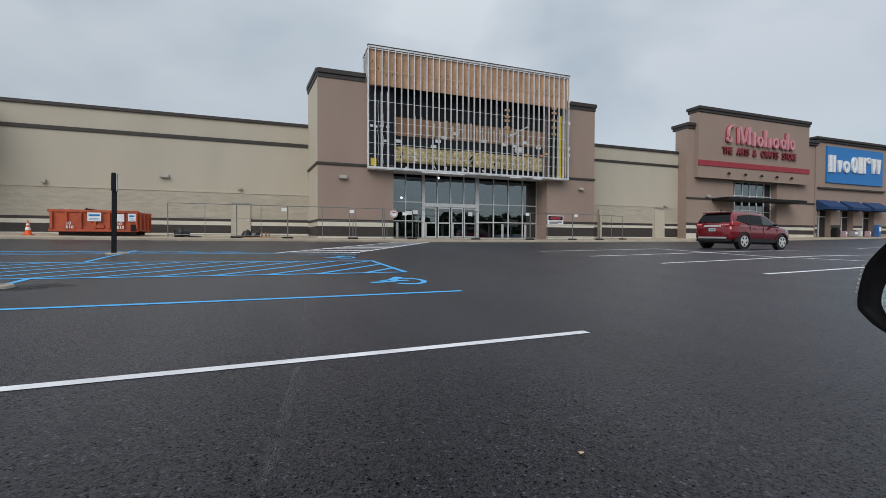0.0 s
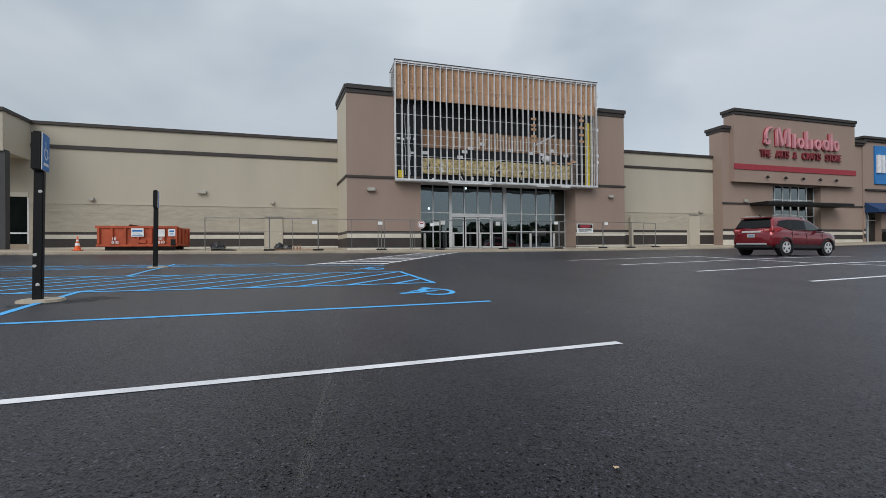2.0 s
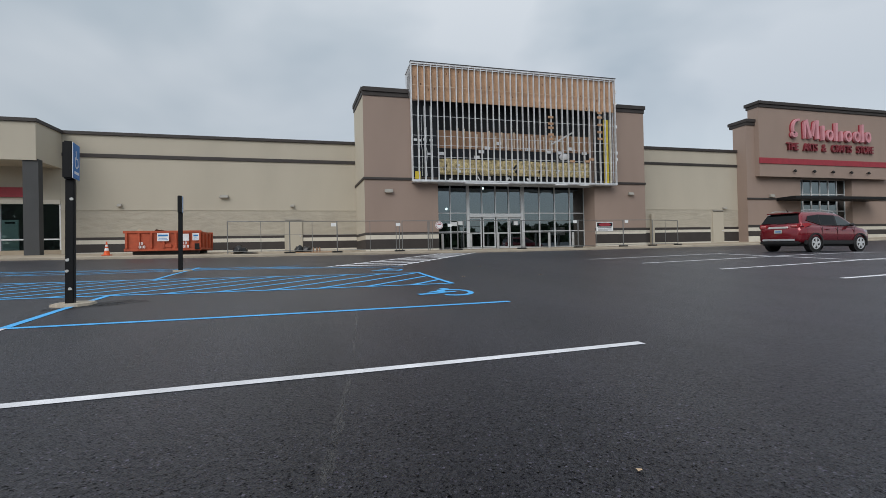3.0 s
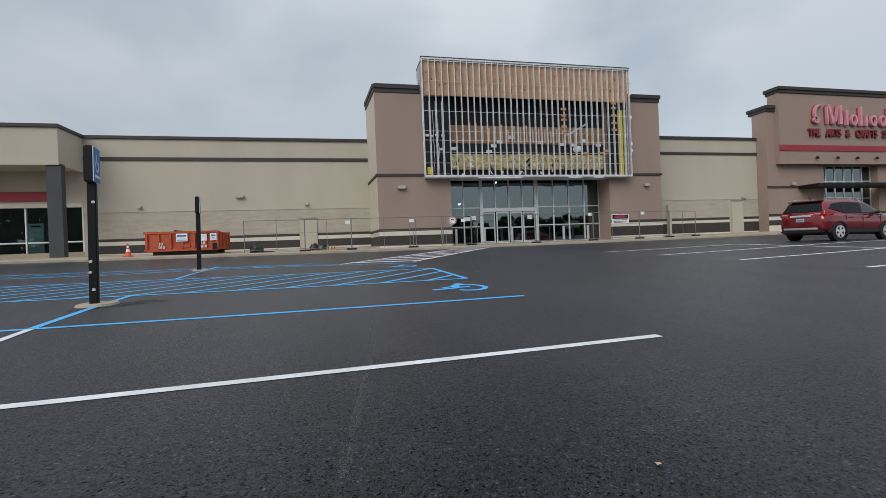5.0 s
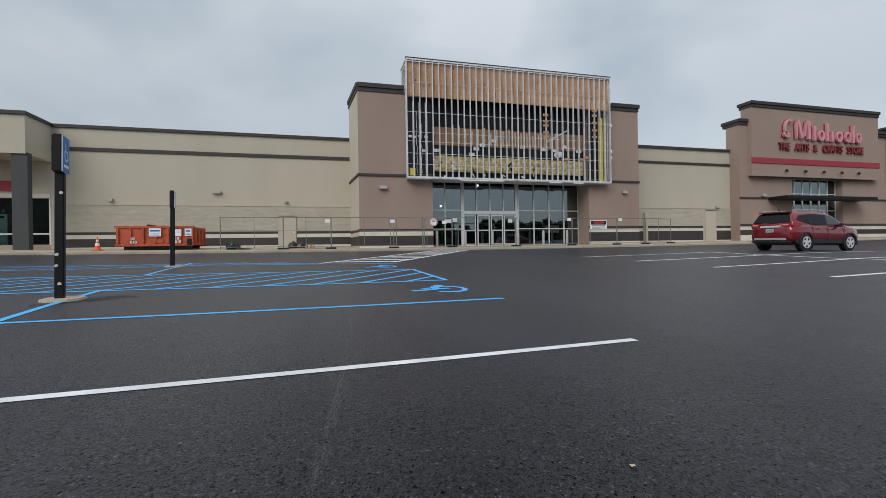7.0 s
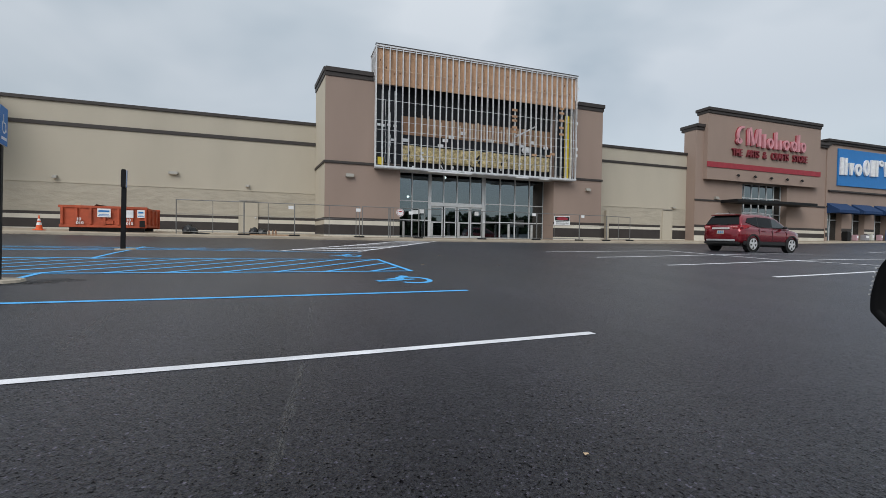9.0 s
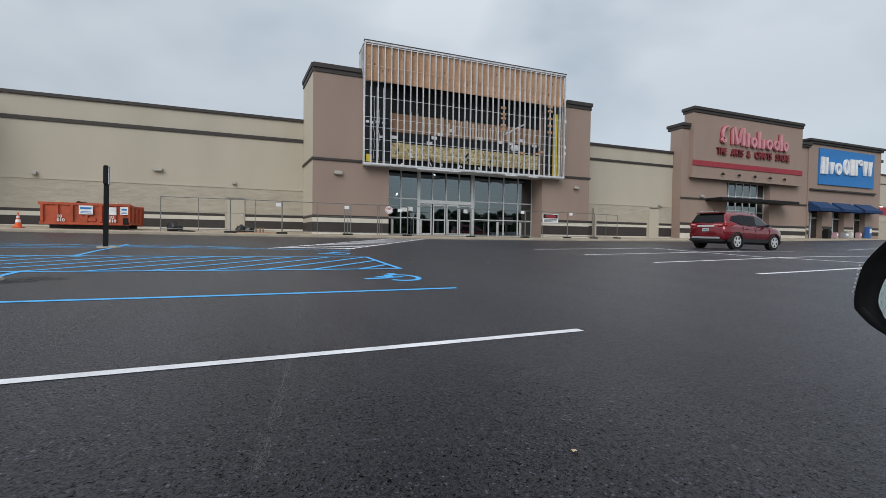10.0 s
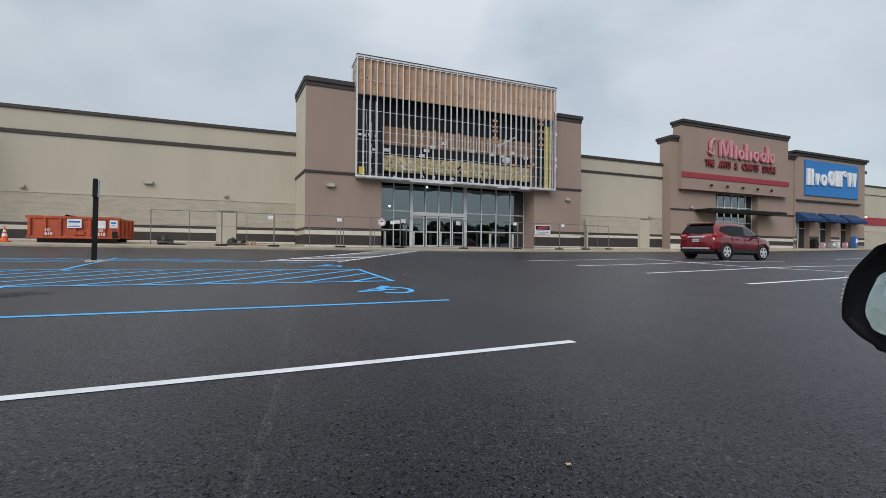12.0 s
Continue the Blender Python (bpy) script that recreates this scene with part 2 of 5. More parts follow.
def S(x, y):
    """Height of the pavement before the shops."""
    return G(x, KERB) + 0.13 + 0.03 * (min(y, 31.0) - KERB)


def sheet(name, xs, ys, height, material):
    vs = [(x, y, height(x, y)) for y in ys for x in xs]
    k = len(xs)
    fs = [(j * k + i, j * k + i + 1, (j + 1) * k + i + 1, (j + 1) * k + i) for j in range(len(ys) - 1) for i in range(k - 1)]
    me = bpy.data.meshes.new(name)
    me.from_pydata(vs, [], fs)
    me.materials.append(material)
    me.shade_smooth()
    return new(name, me)


gx = [-900, -500, -250, -120, -60, -30] + [v * 1.0 for v in range(-18, 61)] + [80, 120, 250, 500, 900]
gy = [-900, -500, -250, -120, -60, -30, -15, -8] + [v * 0.8 for v in range(-6, 31)] + [24.4, 25.5, 40, 80, 200, 900]
ground = tagged(sheet("ground", gx, gy, G, M_ASPH), "dark freshly laid asphalt of a sloping car park", "car park", kind="structure")

gx2 = [-60, -30] + [v * 1.0 for v in range(-18, 61)] + [66, 80, 120]
pav = tagged(sheet("pavement", gx2, [KERB + 0.16, 25.5, 27, 29, 31, 31.5], S, M_CONC), "buff concrete pavement along the shop fronts", "pavement", kind="structure")
bm = bmesh.new()
for a, b in zip(gx2[:-1], gx2[1:]):
    prof = []
    for x in (a, b):
        g, s = G(x, KERB), S(x, KERB + 0.16)
        prof.append([bm.verts.new(p) for p in ((x, KERB, g - 0.1), (x, KERB + 0.012, s - 0.025), (x, KERB + 0.035, s + 0.002), (x, KERB + 0.17, s + 0.004), (x, KERB + 0.17, g - 0.1))])
    for j in range(4):
        bm.faces.new((prof[0][j], prof[1][j], prof[1][j + 1], prof[0][j + 1]))
bmesh.ops.remove_doubles(bm, verts=bm.verts[:], dist=0.001)
kerb = tagged(new("kerb", finish(bm, "kerb", M_KERB)), "low cast concrete kerb along the pavement", "kerb", kind="structure")


# ---- painted lines ----
def strip(bm, a, b, w, lift=0.004):
    """A painted stripe on the lot from a to b."""
    a, b = Vector(a), Vector(b)
    n = max(1, int((b - a).length / 0.4))
    side = Vector((-(b - a).y, (b - a).x)).normalized() * w / 2
    prev = None
    for k in range(n + 1):
        p = a.lerp(b, k / n)
        cur = [bm.verts.new((q.x, q.y, G(q.x, q.y) + lift)) for q in (p + side, p - side)]
        if prev:
            bm.faces.new((prev[0], prev[1], cur[1], cur[0]))
        prev = cur


def line(name, points, w, material, label, lift=0.004):
    """A painted line along points."""
    bm = bmesh.new()
    for a, b in zip(points[:-1], points[1:]):
        strip(bm, a, b, w, lift)
    me = finish(bm, name, material)
    return tagged(new(name, me), label, "line", kind="structure")


WL, BL = "white painted parking bay line on asphalt", "blue painted accessible bay line on asphalt"
line("bay_line", ((-9.2, 2.455), (2.38, 2.985)), 0.086, M_LINEW, WL)
line("bay_line", ((-9.3, 5.46), (-3.2, 5.6), (2.385, 5.63)), 0.1, M_LINEB, BL)
line("bay_line", ((-14.0, 15.4), (-9.86, 15.42), (-6.8, 15.3), (-4.6, 15.72), (-3.5, 15.85), (-0.2, 15.13), (2.36, 14.35)), 0.105, M_LINEB, BL)
line("bay_line", ((-14.5, 17.2), (-10.9, 17.04), (-7.6, 16.85), (-4.58, 16.62), (-3.3, 16.5), (-2.1, 16.2), (-0.2, 15.42)), 0.1, M_LINEB, BL)
line("bay_line", ((8.93, 5.88), (12.8, 6.02), (20.8, 5.9)), 0.12, M_LINEW, WL)
line("bay_line", ((9.12, 8.6), (14.4, 8.82), (18.3, 8.52), (20.8, 8.4)), 0.12, M_LINEW, WL)
line("bay_line", ((9.28, 11.53), (14.7, 11.6), (19.9, 11.65)), 0.12, M_LINEW, WL)
line("bay_line", ((9.36, 14.5), (15.1, 14.4)), 0.12, M_LINEW, WL)
line("bay_line", ((15.1, 14.4), (14.45, 11.4), (14.1, 9.3), (14.5, 6.9), (14.9, 3.5)), 0.11, M_LINEW, WL, 0.006)
line("bay_line", ((26.2, 13.0), (30.0, 13.0)), 0.09, M_LINEW, WL)
line("bay_line", ((-3.3, 5.62), (-3.5, 7.03), (-3.62, 8.17), (-3.68, 8.95)), 0.1, M_LINEB, BL, 0.006)
line("bay_line", ((-3.14, 2.75), (-3.17, 4.9), (-3.29, 5.58)), 0.085, M_LINEW, WL, 0.006)
line("bay_line", ((-4.17, 12.4), (-4.29, 14.2), (-4.31, 15.9), (-4.39, 17.2)), 0.1, M_LINEB, BL, 0.006)
bm = bmesh.new()


def near_edge(x):
    return 8.47 + 0.055 * min(7.0, 2.38 - x)


def far_edge(x):
    return 11.63 + 0.115 * min(6.8, 2.38 - x)


for edge in (near_edge, far_edge):
    for a, b in ((-9.4, -4.5), (-4.5, 2.4)):
        strip(bm, (a, edge(a)), (b, edge(b)), 0.115, 0.006)
strip(bm, (2.37, 8.44), (2.32, 11.67), 0.1, 0.0075)
for k in range(17):
    x = 1.567 - k * 0.885
    a, b = Vector((x, near_edge(x))), Vector((x + 2.5, far_edge(x + 2.5)))
    if a.x < -9.4:
        a = a.lerp(b, (-9.4 - a.x) / 2.5)
    if b.x > 2.34:
        b = a.lerp(b, (2.34 - a.x) / (b.x - a.x))
    if b.x - a.x > 0.1:
        strip(bm, a, b, 0.115, 0.005)
# the next aisle along, seen at a low angle
for k in range(8):
    x = -13.5 + k * 1.5
    strip(bm, (x, 15.45 + 0.045 * max(0.0, x + 9.0)), (x + 2.0, 17.1 - 0.05 * max(0.0, x + 10.0)), 0.09, 0.0052)
hatch = tagged(new("hatched_aisle", finish(bm, "hatched_aisle", M_LINEB)), "blue hatched access aisle painted on asphalt", "hatching", kind="structure")
bm = bmesh.new()
c0, c1, c2, c3 = Vector((-0.1, 15.4)), Vector((2.36, 15.1)), Vector((8.2, 24.2)), Vector((6.2, 24.0))
strip(bm, c0, c3, 0.14, 0.006)
strip(bm, c1, c2, 0.14, 0.006)
for k in range(9):
    u = (k + 0.5) / 9
    strip(bm, c0.lerp(c3, u) + Vector((0, 0.2)), c1.lerp(c2, u) + Vector((0, -0.2)), 0.3, 0.005)
cross = tagged(new("crossing", finish(bm, "crossing", M_LINEW)), "white striped crossing painted on asphalt", "crossing", kind="structure")


line("seam_line", ((8.4, 21.6), (24.0, 20.6)), 0.08, mat("pale_seam", (0.17, 0.17, 0.17), 0.9), "pale joint line in the asphalt")


def wheel_sign(x, y):
    """The access symbol painted flat on the lot: an open ring, a bent seated bar and a round head."""
    bm = bmesh.new()
    prev = None
    for k in range(25):
        t = radians(-140 + k * 11.2)
        cur = [bm.verts.new((x + 0.1 + 0.29 * q * math.cos(t), y + 0.02 + 0.42 * q * math.sin(t), 0)) for q in (0.8, 1.1)]
        if prev:
            bm.faces.new((prev[0], prev[1], cur[1], cur[0]))
        prev = cur
    head = [bm.verts.new((x + 0.08 + 0.09 * math.cos(k * 0.6283), y + 0.56 + 0.13 * math.sin(k * 0.6283), 0)) for k in range(10)]
    bm.faces.new(head)
    for v in bm.verts:
        v.co.z = G(v.co.x, v.co.y) + 0.004
    strip(bm, (x - 0.02, y + 0.46), (x - 0.08, y + 0.02), 0.13, 0.005)
    strip(bm, (x - 0.12, y + 0.08), (x + 0.16, y + 0.1), 0.12, 0.0055)
    strip(bm, (x - 0.3, y + 0.14), (x - 0.02, y + 0.3), 0.1, 0.006)
    strip(bm, (x - 0.5, y - 0.06), (x - 0.08, y + 0.04), 0.15, 0.0045)
    tagged(new("floor_symbol", finish(bm, "floor_symbol", M_LINEB)), "blue painted access symbol on asphalt", "symbol", kind="structure")


wheel_sign(1.88, 6.98)
wheel_sign(1.72, 13.05)


# faint dusty tyre marks
def dust(points, w, name="dust_mark", color=(0.17, 0.165, 0.16), label="faint pale dusty tyre mark on asphalt"):
    m = bpy.data.materials.get(name) or mat(name, color, 0.9)
    if not m.node_tree.nodes.get("thin"):
        nn, ll = m.node_tree.nodes, m.node_tree.links
        t = nn.new("ShaderNodeTexNoise")
        t.name = "thin"
        t.inputs["Scale"].default_value, t.inputs["Detail"].default_value = 22, 8
        r = nn.new("ShaderNodeMapRange")
        for k, v in (("From Min", 0.42), ("From Max", 0.72), ("To Min", 0.0), ("To Max", 0.22 if name == "dust_mark" else 0.85)):
            r.inputs[k].default_value = v
        ll.new(t.outputs["Fac"], r.inputs["Value"])
        ll.new(r.outputs["Result"], nn["Principled BSDF"].inputs["Alpha"])
    bm_ = bmesh.new()
    for a, b in zip(points[:-1], points[1:]):
        strip(bm_, a, b, w, 0.003)
    tagged(new(name, finish(bm_, name, m)), label, "mark", kind="structure")


dust([(-1.51, 5.75), (-1.43, 4.85), (-1.38, 3.8), (-1.34, 3.4)], 0.13)
dust([(0.34, 5.6), (0.22, 3.9), (0.173, 3.14), (0.08, 2.44), (-0.04, 1.55)], 0.05)
dust([(0.30, 5.3), (0.14, 3.1), (0.05, 2.28), (-0.09, 1.2)], 0.03)
for q in ([(-3.75, 7.1), (-2.9, 7.45)], [(-3.5, 7.35), (-2.7, 7.75)], [(-3.4, 7.6), (-2.95, 7.95)]):
    dust(q, 0.32, "oil_stain", (0.004, 0.004, 0.004), "dark worn stain beside a post footing")


# ---- long cream wall ----
def long_wall(name, x0, x1, y, top, cap_b, band, cmu, label, base_at):
    w = thing(name, label, "wall", kind="structure")
    boxpart("block_base", (x0, x1, y - 0.02, y + 0.3, base_at - 0.6, cmu), M_SPLIT, w, "split-face block lower wall")
    boxpart("upper_wall", (x0, x1, y, y + 0.3, cmu, cap_b), M_CREAM, w)
    boxpart("drip_edge", (x0, x1, y - 0.045, y - 0.001, cmu - 0.03, cmu + 0.03), M_CREAM, w)
    boxpart("coping", (x0, x1, y - 0.1, y + 0.4, cap_b, top), M_BROWN, w, "dark brown metal coping")
    boxpart("band", (x0, x1, y - 0.06, y - 0.002, band[0], band[1]), M_BROWN, w, "dark brown moulding")
    return w


def stripes(parent, spans, y, st1, st2, zb):
    for a, b in spans:
        boxpart("stripe", (a, b, y - 0.027, y - 0.0225, st1[0], st1[1]), M_BROWN, parent, "dark brown painted stripe")
        boxpart("stripe", (a, b, y - 0.027, y - 0.0225, st2[0], st2[1]), M_BROWN, parent, "dark brown painted stripe")
        boxpart("white_strip", (a, b, y - 0.0275, y - 0.0225, st2[1], st1[0]), M_WHITE, parent)
        boxpart("white_strip", (a, b, y - 0.0275, y - 0.0225, zb - 0.3, st2[0]), M_WHITE, parent)


wall_w = long_wall("wall_west", -15.0, 2.3, 30.5, 8.36, 8.18, (6.85, 7.06), 3.73, "long cream stucco wall over split-face block", 1.0)
stripes(wall_w, ((-14.8, -2.72), (-1.57, 2.0)), 30.5, (1.93, 2.095), (1.2, 1.695), 1.0)
wall_e = long_wall("wall_east", 22.0, 33.6, 29.3, 8.65, 8.45, (7.25, 7.44), 3.75, "cream stucco wall between two shop fronts", 1.0)
stripes(wall_e, ((22.0, 30.1), (31.4, 33.0)), 29.3, (2.12, 2.315), (1.15, 1.915), 1.0)
wall_f = long_wall("wall_far", 62.4, 110.0, 29.3, 8.75, 8.6, (7.6, 7.65), 3.4, "cream wall of the next shop along", 1.3)
boxpart("red_band", (62.6, 110, 29.2, 29.279, 4.12, 4.98), M_RED, wall_f, "dull red fascia band")


def wall_door(name, x0, x1, y, z0, z1, parent):
    d = thing(name, "cream painted steel service door in the wall", "door", kind="structure")
    boxpart("door_leaf", (x0 + 0.06, x1 - 0.06, y - 0.075, y - 0.03, z0, z1 - 0.06), M_CREAM, d)
    boxpart("door_frame", (x0, x0 + 0.06, y - 0.09, y - 0.021, z0, z1), M_CREAM, d)
    boxpart("door_frame", (x1 - 0.06, x1, y - 0.09, y - 0.021, z0, z1), M_CREAM, d)
    boxpart("door_frame", (x0, x1, y - 0.12, y - 0.021, z1, z1 + 0.07), M_LAMP, d)
    boxpart("door_handle", (x1 - 0.18, x1 - 0.08, y - 0.12, y - 0.076, z0 + 0.98, z0 + 1.04), M_STEEL, d)
    return d


wall_door("door_1", -2.68, -1.6, 30.5, 1.02, 3.05, wall_w)
wall_door("door_2", 30.3, 31.4, 29.3, 1.0, 3.6, wall_e)
spout = boxpart("downspout", (24.3, 24.56, 29.05, 29.27, 0.9, 3.35), M_CREAM, None)
tagged(spout, "cream boxed downspout at the wall corner", "downspout", kind="structure")


def wall_lamp(x, y, z, w, h, lit=False):
    t = thing("wall_lamp", "small grey metal wall pack lamp" if not lit else "lit wall pack lamp on a cream wall", "lamp", "wall lamps")
    bm = bmesh.new()
    prism(bm, ((-w / 2, -h / 2), (w / 2, -h / 2), (w / 2 * 0.94, h / 2), (-w / 2 * 0.94, h / 2)), -0.22, 0)
    bm.verts.ensure_lookup_table()
    for v in bm.verts:
        if v.co.y < -0.1 and v.co.z > 0:
            v.co.y = -0.12
    o = part("housing", bm, M_LAMP, t, bevel=0.01)
    bm = bmesh.new()
    bx(bm, -w * 0.4, w * 0.4, -0.2, -0.02, -h / 2 - 0.02, -h / 2 - 0.002)
    part("lens", bm, glow("lamp_glow", (1, 0.95, 0.85), 6.0) if lit else M_WHITE, t)
    t.location = (x, y - 0.003, z)


wall_lamp(-6.27, 30.5, 4.58, 0.5, 0.17)
wall_lamp(-12.0, 30.5, 4.0, 0.22, 0.16)
wall_lamp(-2.2, 30.5, 4.02, 0.22, 0.14)
wall_lamp(3.65, 26.9, 4.58, 0.5, 0.2)
wall_lamp(20.75, 26.9, 4.6, 0.4, 0.18)
wall_lamp(31.5, 29.3, 3.85, 0.35, 0.12)
wall_lamp(35.4, 28.4, 4.8, 0.45, 0.22)
wall_lamp(64.8, 29.3, 5.15, 0.45, 0.25, True)

# ---- entrance tower ----
tower = thing("entrance_tower", "taupe stucco entrance block with dark brown cornice", "building")
TY = 26.9
for a, b in ((2.2, 6.75), (17.9, 22.0)):
    boxpart("pier", (a, b, TY, TY + 3.7, 0.5, 10.35), M_TAUPE, tower)
    boxpart("band", (a - 0.05, b + 0.05, TY - 0.07, TY - 0.002, 5.26, 5.4), M_BROWN, tower)
    z1, z2, z3, z4 = (1.03, 1.63, 1.89, 2.05) if a < 5 else (1.13, 1.77, 2.01, 2.2)
    boxpart("stripe", (a, b, TY - 0.006, TY - 0.001, z3, z4), M_BROWN, tower)
    boxpart("stripe", (a, b, TY - 0.006, TY - 0.001, z1, z2), M_BROWN, tower)
    boxpart("white_strip", (a, b, TY - 0.0065, TY - 0.001, z2, z3), M_WHITE, tower)
    boxpart("white_strip", (a, b, TY - 0.0065, TY - 0.001, 0.6, z1), M_WHITE, tower)


def splay(name, out, z0, z1, material, label=""):
    """A piece of the splayed west side of the tower, standing proud by out."""
    bm_ = bmesh.new()
    lo = [bm_.verts.new((x, y, z0)) for x, y in ((2.199 - out, TY + 0.004), (1.90 - out, TY + 3.62), (2.195, TY + 3.62), (2.199, TY + 0.004))]
    hi = [bm_.verts.new((v.co.x, v.co.y, z1)) for v in lo]
    bm_.faces.new(lo[::-1])
    bm_.faces.new(hi)
    for k in range(4):
        bm_.faces.new((lo[k], lo[(k + 1) % 4], hi[(k + 1) % 4], hi[k]))
    part(name, bm_, material, tower, label)


splay("side_wall", 0.0, 0.6, 10.34, M_CREAM, "cream painted side wall")
splay("band", 0.06, 5.26, 5.4, M_BROWN)
for st in ((1.89, 2.05), (1.05, 1.63)):
    splay("stripe", 0.006, *st, M_BROWN)
splay("cornice", 0.05, 10.352, 10.598, M_BROWN)
splay("cornice", 0.1, 10.602, 10.848, M_BROWN)
for x0, x1 in ((2.2, 5.0), (19.35, 22.0)):
    boxpart("cornice", (x0, x1 + 0.04 if x1 > 20 else x1, TY - 0.05, TY + 3.8, 10.35, 10.6), M_BROWN, tower)
    boxpart("cornice", (x0, x1 + 0.1 if x1 > 20 else x1, TY - 0.12, TY + 3.9, 10.6, 10.85), M_BROWN, tower)
# Added sheet: stands in for the dark void seen between the studs.
boxpart("header", (6.75, 17.9, TY + 0.35, TY + 0.65, 5.15, 10.3), M_VOID, tower, "near-black sheet standing in for the shaded void behind the framing")
boxpart("roof", (2.2, 22.0, TY + 0.7, TY + 3.7, 10.1, 10.3), M_ROOF, tower)

# ---- metal stud frame ----
frame_t = thing("stud_frame", "unfinished galvanised steel stud sign frame with plywood", "framing")
FX0, FX1, FY, FZ0, FZ1 = 5.09, 19.29, 26.3, 5.17, 12.33
stud_me = None
for k in range(36):
    x = FX0 + k * (FX1 - FX0) / 35
    bm = bmesh.new()
    bx(bm, -0.0225, 0.0225, 0, 0.004, FZ0, FZ1)
    bx(bm, -0.0225, -0.0185, 0.004, 0.15, FZ0, FZ1)
    if stud_me is None:
        stud_me = finish(bm, "stud", M_STEEL)
    else:
        bm.free()
    ob = new("stud", stud_me)
    ob.location = (x, FY, 0)
    ob.parent = frame_t
for z in (FZ0, FZ1):
    boxpart("track", (FX0 - 0.03, FX1 + 0.03, FY - 0.01, FY + 0.16, z - 0.05, z + 0.05), M_STEEL, frame_t)
boxpart("bridging", (FX0, FX1, FY + 0.03, FY + 0.045, 10.975, 10.987), M_BARE, frame_t, "thin timber strip")
for z in (9.14, 7.92, 7.36, 6.63, 5.97):
    boxpart("bridging", (FX0, FX1, FY + 0.03, FY + 0.06, z - 0.008, z + 0.008), M_STEEL, frame_t)
for k in range(5):
    y = FY + 0.35 + k * 0.36
    for x in (FX0, FX1):
        boxpart("stud", (x - 0.02, x + 0.02, y, y + 0.045, FZ0, FZ1), M_STEEL, frame_t)
for x in (FX0, FX1):
    boxpart("track", (x - 0.04, x + 0.04, FY + 0.16, FY + 1.9, FZ1 - 0.05, FZ1 + 0.05), M_STEEL, frame_t)
for k in range(6):
    a = FX0 + 0.05 + k * (FX1 - FX0 - 0.1) / 6
    boxpart("plywood_panel", (a + 0.004, a + (FX1 - FX0 - 0.1) / 6 - 0.004, FY + 0.165, FY + 0.185, 10.13, 12.25), M_PLY, frame_t, "raw plywood sheet")
boxpart("top_cap", (FX0 - 0.06, FX1 + 0.06, FY - 0.03, FY + 0.2, FZ1 + 0.052, FZ1 + 0.1), M_BROWN, frame_t, "dark top edge strip")
boxpart("roof_deck", (FX0 + 0.05, FX1 - 0.05, FY + 0.19, FY + 1.9, 12.2, 12.26), M_PLYDK, frame_t)
boxpart("void_backing", (FX0 + 0.1, FX1 - 0.1, FY + 1.85, FY + 1.9, 9.5, 12.2), M_VOID, frame_t)
boxpart("ply_band", (6.7, 18.2, TY + 0.32, TY + 0.345, 7.4, 8.55), M_PLYDK, frame_t, "darker plywood strip")
boxpart("felt_band", (6.7, 18.2, TY + 0.31, TY + 0.345, 6.69, 7.4), M_FELT, frame_t, "black building felt")
boxpart("insulation", (6.9, 17.6, TY + 0.18, TY + 0.345, 5.72, 6.68), M_INSUL, frame_t, "torn yellow insulation batts")
boxpart("soffit", (FX0, FX1, FY + 0.01, TY + 0.7, 5.08, 5.115), M_STEEL, frame_t)
boxpart("yellow_board", (18.46, 18.8, FY + 0.2, FY + 0.24, 5.25, 9.6), M_YELLOW, frame_t, "tall yellow board")
boxpart("yellow_board", (5.25, 5.6, FY + 0.2, FY + 0.24, 5.3, 5.75), M_YELLOW, frame_t)

for x, z in [(14.36, 9.49), (14.36, 9.07), (14.36, 8.8), (14.36, 8.35), (14.36, 8.06), (18.03, 9.98), (18.03, 9.67), (18.03, 9.17), (18.03, 8.67), (18.03, 8.22), (15.89, 6.63), (17.01, 6.65), (17.34, 6.8)]:
    boxpart("wood_block", (x - 0.19, x + 0.19, FY - 0.02, FY - 0.002, z - 0.075, z + 0.075), M_PLY, frame_t, "pale timber blocking")
for x, z in [(7.14, 7.03), (9.78, 7.24), (10.2, 7.5), (9.46, 6.87), (11.02, 7.82), (13.06, 7.5), (14.67, 7.39), (15.44, 7.36), (16.22, 7.66), (17.32, 7.38)]:
    boxpart("paper_tag", (x - 0.19, x + 0.19, TY + 0.215, TY + 0.235, z - 0.1, z + 0.1), M_PAPER, frame_t, "white printed tag")
bm = bmesh.new()
rod(bm, (14.56, FY + 0.2, 7.78), (16.23, FY + 0.35, 8.68), 0.05, 4)
part("brace", bm, M_STEEL, frame_t, "loose diagonal steel brace")
bm = bmesh.new()
bmesh.ops.create_icosphere(bm, subdivisions=3, radius=0.3, matrix=Matrix.Translation((15.76, TY + 0.22, 7.09)) @ Matrix.Diagonal((1.2, 0.25, 0.7, 1)))
for v in bm.verts:
    v.co += Vector((1, 0.2, 1)) * noise.noise(v.co * 5) * 0.12
part("plastic_scrap", bm, M_PAPER, frame_t, "crumpled clear plastic sheet")
for k in range(26):
    x = 6.9 + k * 0.432
    h = 8.5 + 0.45 * noise.noise(Vector((k * 1.7, 0.3, 0)))
    boxpart("rear_stud", (x - 0.04, x + 0.04, TY + 0.18, TY + 0.25, 7.45 + 0.2 * noise.noise(Vector((k * 2.3, 5, 0))), h), M_BARE, frame_t, "pale stripped rear stud")
for x in (5.55, 5.95, 6.35):
    boxpart("rear_stud", (x - 0.025, x + 0.025, TY - 0.12, TY - 0.02, 5.2, 9.9), M_STEEL, frame_t)
